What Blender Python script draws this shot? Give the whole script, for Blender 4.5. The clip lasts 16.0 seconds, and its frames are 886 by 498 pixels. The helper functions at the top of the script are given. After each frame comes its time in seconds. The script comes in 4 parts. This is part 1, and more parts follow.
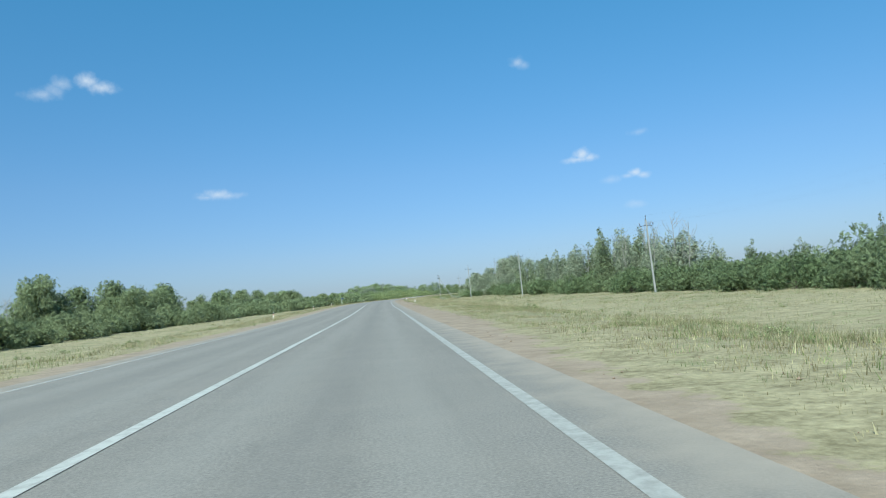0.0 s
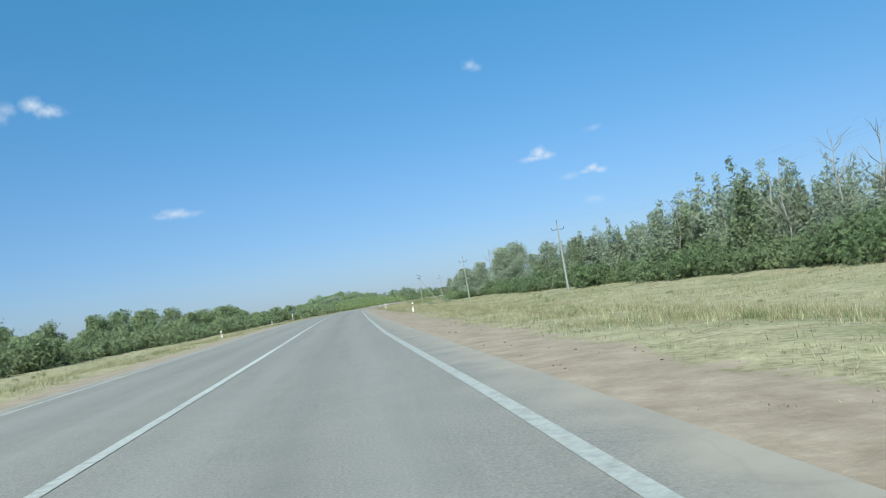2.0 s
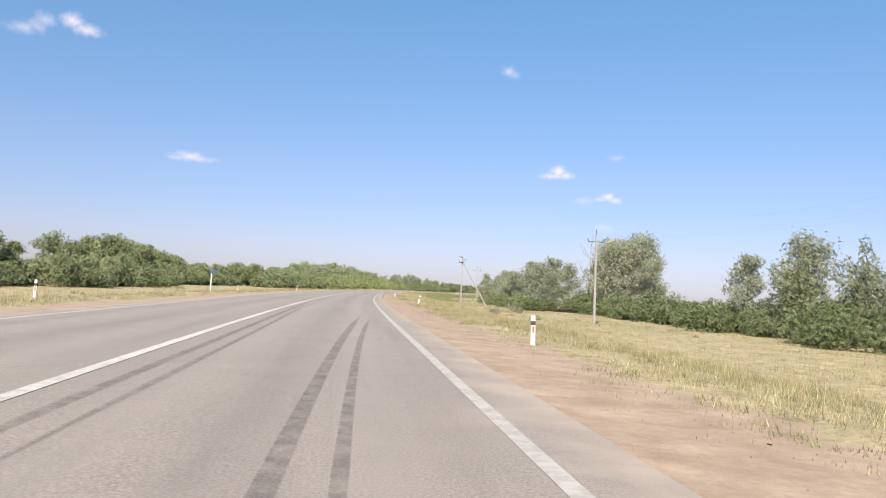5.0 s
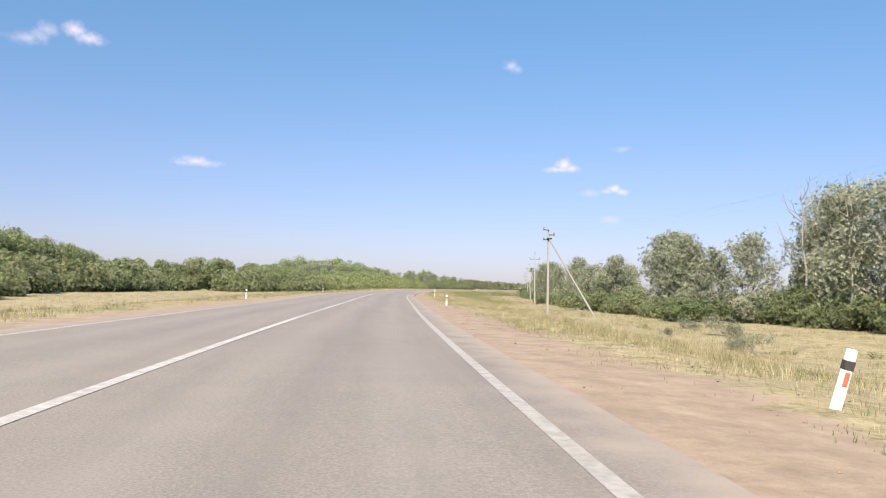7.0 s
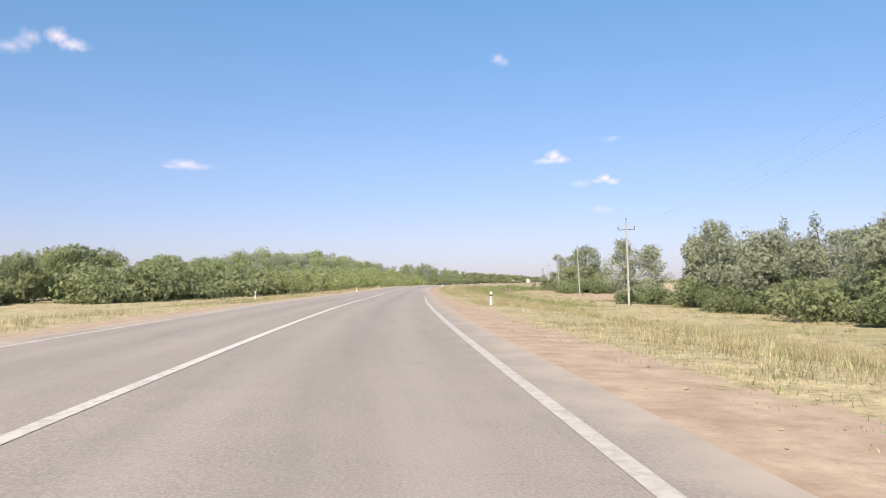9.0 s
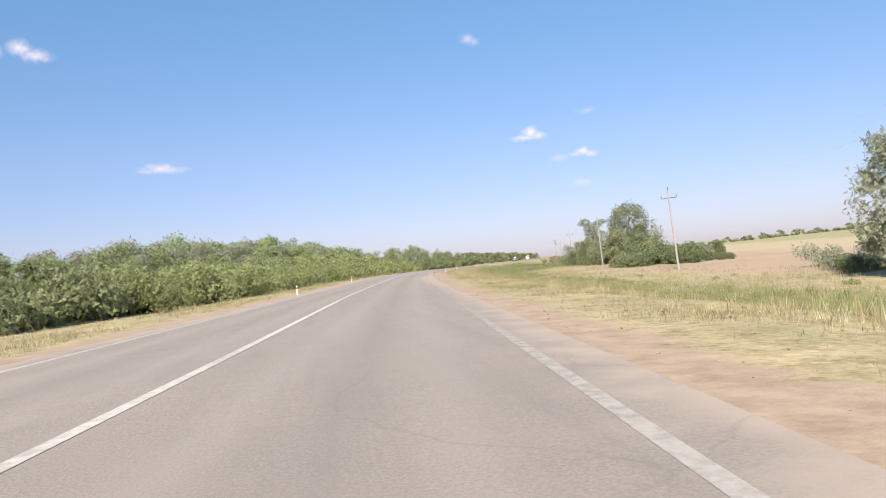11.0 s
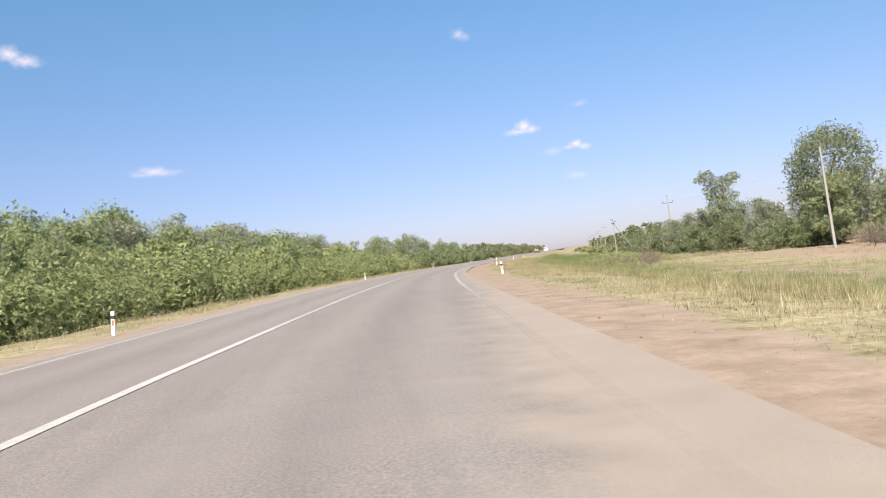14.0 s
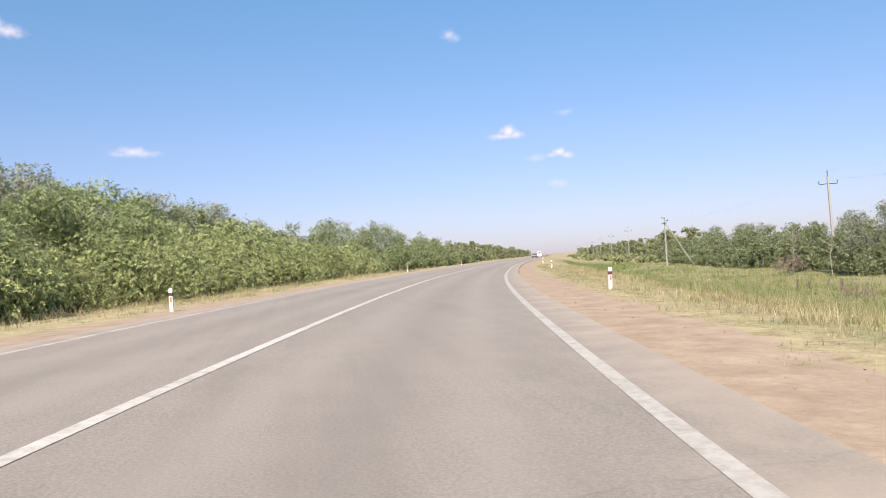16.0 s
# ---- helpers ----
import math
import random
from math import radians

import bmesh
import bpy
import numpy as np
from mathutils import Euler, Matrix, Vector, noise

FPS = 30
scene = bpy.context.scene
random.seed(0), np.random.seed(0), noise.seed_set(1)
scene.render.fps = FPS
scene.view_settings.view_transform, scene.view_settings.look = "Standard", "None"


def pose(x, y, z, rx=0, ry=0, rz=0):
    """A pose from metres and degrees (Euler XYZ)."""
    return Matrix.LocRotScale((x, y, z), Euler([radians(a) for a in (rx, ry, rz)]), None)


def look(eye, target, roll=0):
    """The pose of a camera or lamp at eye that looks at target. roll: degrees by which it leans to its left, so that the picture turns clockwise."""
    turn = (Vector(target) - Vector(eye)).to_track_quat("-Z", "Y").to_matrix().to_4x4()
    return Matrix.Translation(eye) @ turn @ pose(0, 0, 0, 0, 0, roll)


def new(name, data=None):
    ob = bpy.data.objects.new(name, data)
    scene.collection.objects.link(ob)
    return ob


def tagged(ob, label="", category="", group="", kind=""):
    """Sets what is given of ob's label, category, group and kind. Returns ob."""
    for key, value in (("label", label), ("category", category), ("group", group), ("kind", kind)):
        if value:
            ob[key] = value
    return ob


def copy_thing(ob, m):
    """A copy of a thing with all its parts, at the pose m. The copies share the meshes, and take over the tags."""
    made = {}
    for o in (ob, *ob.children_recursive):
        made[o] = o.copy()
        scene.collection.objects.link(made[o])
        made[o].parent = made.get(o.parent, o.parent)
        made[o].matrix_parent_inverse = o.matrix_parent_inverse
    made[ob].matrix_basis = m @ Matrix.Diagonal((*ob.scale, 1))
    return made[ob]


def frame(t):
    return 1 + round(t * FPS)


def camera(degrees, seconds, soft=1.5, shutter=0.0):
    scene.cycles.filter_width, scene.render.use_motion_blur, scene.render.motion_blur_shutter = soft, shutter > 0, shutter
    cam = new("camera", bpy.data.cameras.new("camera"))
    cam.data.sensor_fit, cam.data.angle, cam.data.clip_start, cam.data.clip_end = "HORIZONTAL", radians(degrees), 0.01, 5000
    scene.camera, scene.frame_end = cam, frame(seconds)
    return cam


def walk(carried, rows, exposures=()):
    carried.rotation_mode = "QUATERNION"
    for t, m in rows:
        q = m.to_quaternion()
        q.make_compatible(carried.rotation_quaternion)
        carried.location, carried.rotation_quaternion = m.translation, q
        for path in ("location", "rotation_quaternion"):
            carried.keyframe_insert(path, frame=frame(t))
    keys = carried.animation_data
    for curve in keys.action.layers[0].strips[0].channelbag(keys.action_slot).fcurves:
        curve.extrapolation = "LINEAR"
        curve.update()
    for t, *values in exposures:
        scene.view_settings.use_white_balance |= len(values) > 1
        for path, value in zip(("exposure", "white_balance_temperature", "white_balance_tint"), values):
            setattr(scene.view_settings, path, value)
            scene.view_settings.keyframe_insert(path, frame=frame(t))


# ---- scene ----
cam = camera(62.0, 16.0, soft=1.05)
PATH = [
    (0, pose(-0.000, -0.000, 1.020, 93.377, 4.912, -4.630)),
    (0.5, pose(-0.023, 12.910, 0.988, 93.350, 4.949, -5.744)),
    (1, pose(0.005, 25.800, 0.960, 93.061, 5.735, -7.046)),
    (1.5, pose(0.058, 38.620, 0.967, 93.276, 6.481, -7.160)),
    (2, pose(-0.000, 51.425, 0.978, 93.443, 8.580, -7.241)),
    (2.5, pose(-0.027, 64.193, 0.997, 93.248, 4.796, -7.463)),
    (3, pose(-0.138, 76.935, 1.042, 93.063, 4.572, -7.686)),
    (3.5, pose(-0.180, 89.650, 1.094, 93.166, 4.209, -7.632)),
    (4, pose(-0.204, 102.344, 1.151, 93.328, 3.559, -7.685)),
    (4.5, pose(-0.131, 115.044, 1.223, 93.478, -0.393, -7.816)),
    (4.7, pose(-0.088, 120.124, 1.236, 93.202, -3.426, -7.839)),
    (5.3, pose(0.063, 135.363, 1.249, 93.152, -3.126, -7.718)),
    (5.8, pose(0.225, 148.045, 1.248, 93.063, -2.595, -7.504)),
    (6.3, pose(0.455, 160.699, 1.238, 92.970, -2.043, -7.282)),
    (7, pose(0.969, 178.347, 1.210, 92.904, -1.649, -7.124)),
    (7.5, pose(1.490, 190.885, 1.204, 92.750, -1.745, -7.228)),
    (8, pose(2.145, 203.346, 1.178, 92.467, -1.923, -7.429)),
    (8.5, pose(2.928, 215.751, 1.143, 92.325, -2.269, -7.544)),
    (8.7, pose(3.217, 220.713, 1.142, 92.608, -0.125, -7.477)),
    (9.2, pose(3.945, 233.117, 1.156, 92.442, 0.479, -7.616)),
    (9.7, pose(4.796, 245.515, 1.163, 92.056, 1.882, -7.937)),
    (10.3, pose(6.043, 260.378, 1.140, 91.542, 3.756, -8.366)),
    (11, pose(7.774, 277.695, 1.071, 91.239, 4.860, -8.619)),
    (11.5, pose(9.111, 290.044, 1.013, 91.151, 4.784, -8.642)),
    (12, pose(10.398, 302.373, 0.980, 91.286, 4.669, -8.806)),
    (12.5, pose(11.655, 314.699, 0.971, 91.319, 4.518, -8.834)),
    (13, pose(13.001, 327.007, 0.947, 91.230, 5.699, -8.800)),
    (13.5, pose(14.541, 339.253, 0.923, 91.174, 5.881, -8.850)),
    (14, pose(16.071, 351.433, 0.939, 90.918, 6.295, -8.904)),
    (14.5, pose(17.583, 363.585, 0.996, 90.916, 6.046, -9.147)),
    (15, pose(19.195, 375.732, 1.051, 90.870, 5.684, -9.468)),
    (15.5, pose(21.074, 387.870, 1.074, 90.644, 2.816, -10.253)),
    (16, pose(23.224, 400.000, 1.085, 90.771, 2.745, -10.705)),
]
walk(cam, PATH, exposures=[(0.0, 0.64, 5550, -8), (2.4, 0.70, 5680, -6), (3.1, 0.98, 6700, 9), (4.5, 1.06, 7000, 17), (8.7, 1.08, 7050, 18), (11.1, 1.08, 7050, 18), (11.5, 0.98, 6550, 8), (12.2, 0.97, 6400, 6), (12.8, 1.01, 6650, 11), (13.5, 1.04, 6900, 16), (16.0, 1.08, 7050, 18)])

# ---- world and sun ----
SUN_FROM = Vector((-0.42, -0.90, 0.0)).normalized()
SUN_HIGH = radians(44)


def link(tree, a, b):
    tree.links.new(a, b)


def node(tree, kind, operation="", feature=""):
    n = tree.nodes.new(kind)
    if operation:
        n.operation = operation
    if feature:
        n.feature = feature
    return n


def mathn(tree, op, a, b=None, clamp=False):
    n = tree.nodes.new("ShaderNodeMath")
    n.operation, n.use_clamp = op, clamp
    for k, v in enumerate((a, b)):
        if v is None:
            continue
        if isinstance(v, (int, float)):
            n.inputs[k].default_value = v
        else:
            tree.links.new(v, n.inputs[k])
    return n.outputs[0]


def maprange(tree, v, a, b, c=0.0, d=1.0, smooth=False):
    n = tree.nodes.new("ShaderNodeMapRange")
    n.interpolation_type = "SMOOTHSTEP" if smooth else "LINEAR"
    tree.links.new(v, n.inputs[0])
    for k, x in zip((1, 2, 3, 4), (a, b, c, d)):
        n.inputs[k].default_value = x
    return n.outputs[0]


def mixcol(tree, f, a, b, blend="MIX"):
    n = tree.nodes.new("ShaderNodeMix")
    n.data_type, n.blend_type = "RGBA", blend
    for sock, v in ((n.inputs[0], f), (n.inputs[6], a), (n.inputs[7], b)):
        if isinstance(v, (int, float)):
            sock.default_value = v
        elif isinstance(v, tuple):
            sock.default_value = (*v, 1.0)
        else:
            tree.links.new(v, sock)
    return n.outputs[2]


def noisen(tree, vec, scale, detail=4.0, rough=0.55):
    n = tree.nodes.new("ShaderNodeTexNoise")
    n.inputs["Scale"].default_value = scale
    n.inputs["Detail"].default_value = detail
    n.inputs["Roughness"].default_value = rough
    if vec is not None:
        tree.links.new(vec, n.inputs["Vector"])
    return n.outputs[0]


world = bpy.data.worlds.new("sky")
scene.world = world
world.use_nodes = True
wt = world.node_tree
background = wt.nodes["Background"]
sky = wt.nodes.new("ShaderNodeTexSky")
sky.sky_type, sky.sun_disc = "NISHITA", False
sky.sun_elevation, sky.sun_rotation = SUN_HIGH, math.atan2(SUN_FROM.x, SUN_FROM.y)
sky.altitude, sky.air_density, sky.dust_density, sky.ozone_density = 200, 1.0, 0.3, 2.0
direction = wt.nodes.new("ShaderNodeTexCoord").outputs["Generated"]
# small fair-weather clouds, built of puffs: azimuth, elevation, half width, half height in degrees, density
CLOUDS = [
    (16.2, 9.55, 0.52, 0.46, 1.0), (15.9, 9.2, 1.05, 0.24, 0.75), (16.8, 9.25, 0.6, 0.28, 0.7),
    (-11.8, 8.65, 1.15, 0.34, 0.7), (-11.0, 8.55, 1.0, 0.28, 0.6), (-12.6, 8.5, 0.8, 0.2, 0.45),
    (-20.3, 16.75, 0.75, 0.5, 0.9), (-19.3, 16.3, 0.95, 0.42, 0.85), (-21.9, 16.5, 0.6, 0.45, 0.5), (-23.2, 15.7, 1.1, 0.4, 0.5), (-22.4, 16.0, 0.7, 0.5, 0.4),
    (12.0, 16.9, 0.55, 0.42, 0.5), (12.5, 16.7, 0.4, 0.3, 0.35),
    (20.0, 7.75, 0.5, 0.3, 0.85), (20.6, 7.5, 0.55, 0.25, 0.7), (19.5, 7.55, 0.5, 0.2, 0.5), (18.2, 7.4, 0.7, 0.3, 0.3),
    (20.6, 10.7, 0.7, 0.24, 0.3), (-27.6, 11.2, 1.6, 0.35, 0.3), (19.9, 5.4, 0.8, 0.3, 0.3),
]
wobble = node(wt, "ShaderNodeTexNoise")
wobble.inputs["Scale"].default_value = 95.0
wobble.inputs["Detail"].default_value = 5.0
link(wt, direction, wobble.inputs["Vector"])
cover = None
for az, el, wide, high, dense in CLOUDS:
    c = Vector((math.sin(radians(az)) * math.cos(radians(el)), math.cos(radians(az)) * math.cos(radians(el)), math.sin(radians(el))))
    rt = Vector((c.y, -c.x, 0)).normalized()
    up = rt.cross(c)
    spot = []
    for axis, size in ((rt, wide), (up, high)):
        dot = node(wt, "ShaderNodeVectorMath", operation="DOT_PRODUCT")
        link(wt, direction, dot.inputs[0])
        dot.inputs[1].default_value = axis
        a = mathn(wt, "DIVIDE", dot.outputs["Value"], math.tan(radians(size)))
        spot.append(mathn(wt, "MULTIPLY", a, a))
    front = node(wt, "ShaderNodeVectorMath", operation="DOT_PRODUCT")
    link(wt, direction, front.inputs[0])
    front.inputs[1].default_value = c
    radius = mathn(wt, "SQRT", mathn(wt, "ADD", spot[0], spot[1]))
    shaped = mathn(wt, "ADD", radius, mathn(wt, "MULTIPLY", mathn(wt, "SUBTRACT", wobble.outputs[0], 0.5), 1.5))
    mask = mathn(wt, "MULTIPLY", maprange(wt, shaped, 1.45, -0.5, 0.0, dense, True), mathn(wt, "GREATER_THAN", front.outputs["Value"], 0.9))
    cover = mask if cover is None else mathn(wt, "MAXIMUM", cover, mask)
# summer haze pales and brightens the lower sky
height = node(wt, "ShaderNodeSeparateXYZ")
link(wt, direction, height.inputs[0])
ramp = wt.nodes.new("ShaderNodeValToRGB")
ramp.color_ramp.elements[0].position, ramp.color_ramp.elements[0].color = 0.0, (0.43, 0.475, 0.74, 1)
ramp.color_ramp.elements[1].position, ramp.color_ramp.elements[1].color = 0.40, (0.64, 1.03, 1.13, 1)
for at, tint in ((0.06, (0.545, 0.565, 0.77)), (0.16, (0.635, 0.71, 0.865))):
    stop = ramp.color_ramp.elements.new(at)
    stop.color = (*tint, 1)
link(wt, height.outputs[2], ramp.inputs[0])
haze = ramp.outputs[0]
clear = mixcol(wt, 1.0, sky.outputs[0], haze, "MULTIPLY")
link(wt, mixcol(wt, cover, clear, (6.7, 6.3, 6.8)), background.inputs[0])
background.inputs[1].default_value = 0.08

sun = new("sun", bpy.data.lights.new("sun", "SUN"))
sun.data.energy, sun.data.angle, sun.data.color = 5.0, radians(0.53), (1.0, 0.94, 0.84)
sun.matrix_world = look((0, 0, 200), Vector((0, 0, 200)) - (SUN_FROM * math.cos(SUN_HIGH) + Vector((0, 0, math.sin(SUN_HIGH)))))

# ---- materials ----


def material(name, rough=0.8):
    m = bpy.data.materials.new(name)
    m.use_nodes = True
    t = m.node_tree
    b = t.nodes["Principled BSDF"]
    b.inputs["Roughness"].default_value = rough
    b.inputs["Specular IOR Level"].default_value = 0.25
    return m, t, b


def bump(t, b, height, strength, distance):
    n = t.nodes.new("ShaderNodeBump")
    n.inputs["Strength"].default_value, n.inputs["Distance"].default_value = strength, distance
    t.links.new(height, n.inputs["Height"])
    t.links.new(n.outputs[0], b.inputs["Normal"])


def objvec(t):
    return t.nodes.new("ShaderNodeTexCoord").outputs["Object"]


def attr(t, name):
    n = t.nodes.new("ShaderNodeAttribute")
    n.attribute_name = name
    return n.outputs["Fac"]


def plain(name, base, rough=0.7, metal=0.0, grain=0.12, scale=8.0):
    m, t, b = material(name, rough)
    n = noisen(t, objvec(t), scale, 6)
    lo = tuple(c * (1 - grain * 2) for c in base)
    hi = tuple(min(1.0, c * (1 + grain * 2)) for c in base)
    t.links.new(mixcol(t, n, lo, hi), b.inputs["Base Color"])
    b.inputs["Metallic"].default_value = metal
    bump(t, b, n, 0.15, 0.01)
    return m


def leaf_material(name, dark, light, tip, cut=0.0, patchy=False):
    m, t, b = material(name, 0.55)
    geo = t.nodes.new("ShaderNodeNewGeometry")
    info = t.nodes.new("ShaderNodeObjectInfo")
    tone = geo.outputs["Random Per Island"]
    if patchy:
        drift = maprange(t, noisen(t, objvec(t), 0.55, 5, 0.65), 0.32, 0.68)
        tone = mathn(t, "ADD", mathn(t, "MULTIPLY", tone, 0.4), mathn(t, "MULTIPLY", drift, 0.6))
    c = mixcol(t, tone, dark, light)
    c = mixcol(t, mathn(t, "MULTIPLY", info.outputs["Random"], 0.75), c, tip)
    # specks paint shaded gaps and sunlit highlights into the leaf colour
    shade_speck = noisen(t, objvec(t), 15.0, 3, 0.7) if not patchy else noisen(t, objvec(t), 2.2, 4, 0.7)
    c = mixcol(t, maprange(t, shade_speck, 0.38, 0.54, 0.9, 0.0), c, mixcol(t, 0.62, c, dark, "MULTIPLY"))
    c = mixcol(t, maprange(t, shade_speck, 0.53, 0.66, 0.0, 0.75), c, tuple(min(0.7, v * 1.5 + 0.04) for v in light))
    t.links.new(c, b.inputs["Base Color"])
    if cut:
        bump(t, b, noisen(t, objvec(t), 18.0, 2, 0.6), 1.0, 0.12)
    glow = t.nodes.new("ShaderNodeBsdfTranslucent")
    t.links.new(c, glow.inputs[0])
    mix = t.nodes.new("ShaderNodeMixShader")
    mix.inputs[0].default_value = 0.36
    t.links.new(b.outputs[0], mix.inputs[1])
    t.links.new(glow.outputs[0], mix.inputs[2])
    last = mix
    if cut:
        # each leaf spray is broken into small leaves with gaps
        gap = t.nodes.new("ShaderNodeBsdfTransparent")
        last = t.nodes.new("ShaderNodeMixShader")
        t.links.new(mathn(t, "GREATER_THAN", noisen(t, objvec(t), 24.0, 2, 0.6), cut), last.inputs[0])
        t.links.new(gap.outputs[0], last.inputs[1])
        t.links.new(mix.outputs[0], last.inputs[2])
    t.links.new(last.outputs[0], t.nodes["Material Output"].inputs[0])
    return m


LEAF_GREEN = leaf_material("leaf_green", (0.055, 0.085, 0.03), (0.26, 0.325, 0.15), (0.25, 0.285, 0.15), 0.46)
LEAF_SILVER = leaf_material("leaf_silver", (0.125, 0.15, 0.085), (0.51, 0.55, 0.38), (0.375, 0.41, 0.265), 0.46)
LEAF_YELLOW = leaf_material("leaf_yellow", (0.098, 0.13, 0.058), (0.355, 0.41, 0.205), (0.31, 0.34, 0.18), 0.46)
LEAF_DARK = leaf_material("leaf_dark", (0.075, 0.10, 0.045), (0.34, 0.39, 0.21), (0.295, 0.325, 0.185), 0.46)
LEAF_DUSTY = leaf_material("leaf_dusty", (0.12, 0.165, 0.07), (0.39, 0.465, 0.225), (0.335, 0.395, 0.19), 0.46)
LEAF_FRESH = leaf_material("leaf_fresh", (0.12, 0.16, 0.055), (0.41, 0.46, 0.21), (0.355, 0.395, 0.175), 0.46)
# far leaves: the haze of distance is mixed into this paler colour
LEAF_FAR_HAZED = leaf_material("leaf_far_hazed", (0.12, 0.15, 0.075), (0.32, 0.34, 0.19), (0.25, 0.265, 0.155))
BLADE_DRY = leaf_material("blade_dry", (0.20, 0.165, 0.085), (0.42, 0.37, 0.21), (0.32, 0.28, 0.16), patchy=True)
BLADE_BROWN = leaf_material("blade_brown", (0.14, 0.105, 0.065), (0.29, 0.23, 0.145), (0.21, 0.17, 0.105), patchy=True)
BLADE_GREEN = leaf_material("blade_green", (0.08, 0.12, 0.035), (0.24, 0.29, 0.105), (0.21, 0.24, 0.095), patchy=True)
BLADE_STRAW = leaf_material("blade_straw", (0.27, 0.22, 0.12), (0.54, 0.47, 0.29), (0.42, 0.36, 0.21), patchy=True)
WEED_LEAF = leaf_material("weed_leaf", (0.15, 0.175, 0.07), (0.37, 0.40, 0.20), (0.30, 0.29, 0.15))
RUST_LEAF = leaf_material("rust_leaf", (0.23, 0.17, 0.13), (0.42, 0.335, 0.265), (0.355, 0.285, 0.225), 0.52)
BARK = plain("bark", (0.117, 0.097, 0.076), 0.9, 0, 0.25, 14)
BARK_DEAD = plain("bark_dead", (0.290, 0.269, 0.235), 0.9, 0, 0.2, 14)
CLOD = plain("clod", (0.23, 0.17, 0.12), 0.95, 0, 0.25, 30)
CONCRETE = plain("concrete", (0.27, 0.265, 0.245), 0.9, 0, 0.14, 5)
STEEL = plain("steel", (0.069, 0.076, 0.090), 0.5, 0.6, 0.2, 10)
CERAMIC = plain("ceramic", (0.110, 0.131, 0.166), 0.25, 0, 0.1, 10)
WIRE = plain("wire", (0.207, 0.207, 0.214), 0.5, 0.8, 0.1, 10)
POST_WHITE = plain("post_white", (0.76, 0.74, 0.70), 0.6, 0, 0.08, 12)
POST_BLACK = plain("post_black", (0.05, 0.045, 0.045), 0.6, 0, 0.2, 12)
POST_RED = plain("post_red", (0.45, 0.13, 0.07), 0.5, 0, 0.2, 12)
SIGN_POST = plain("sign_post", (0.62, 0.62, 0.58), 0.6, 0, 0.08, 9)
SIGN_BACK = plain("sign_plate", (0.07, 0.10, 0.17), 0.5, 0.5, 0.1, 9)
CAR_DARK = plain("car_dark", (0.035, 0.037, 0.042), 0.3, 0.4, 0.1, 4)
CAR_WHITE = plain("car_white", (0.72, 0.72, 0.72), 0.35, 0, 0.05, 4)
CAR_GLASS = plain("car_glass", (0.03, 0.04, 0.05), 0.1, 0, 0.05, 4)
RUBBER = plain("rubber", (0.02, 0.02, 0.02), 0.8, 0, 0.1, 20)
LAMP_RED = plain("lamp_red", (0.35, 0.02, 0.02), 0.3, 0, 0.1, 20)
RIM = plain("rim", (0.4, 0.4, 0.42), 0.4, 0.8, 0.1, 20)


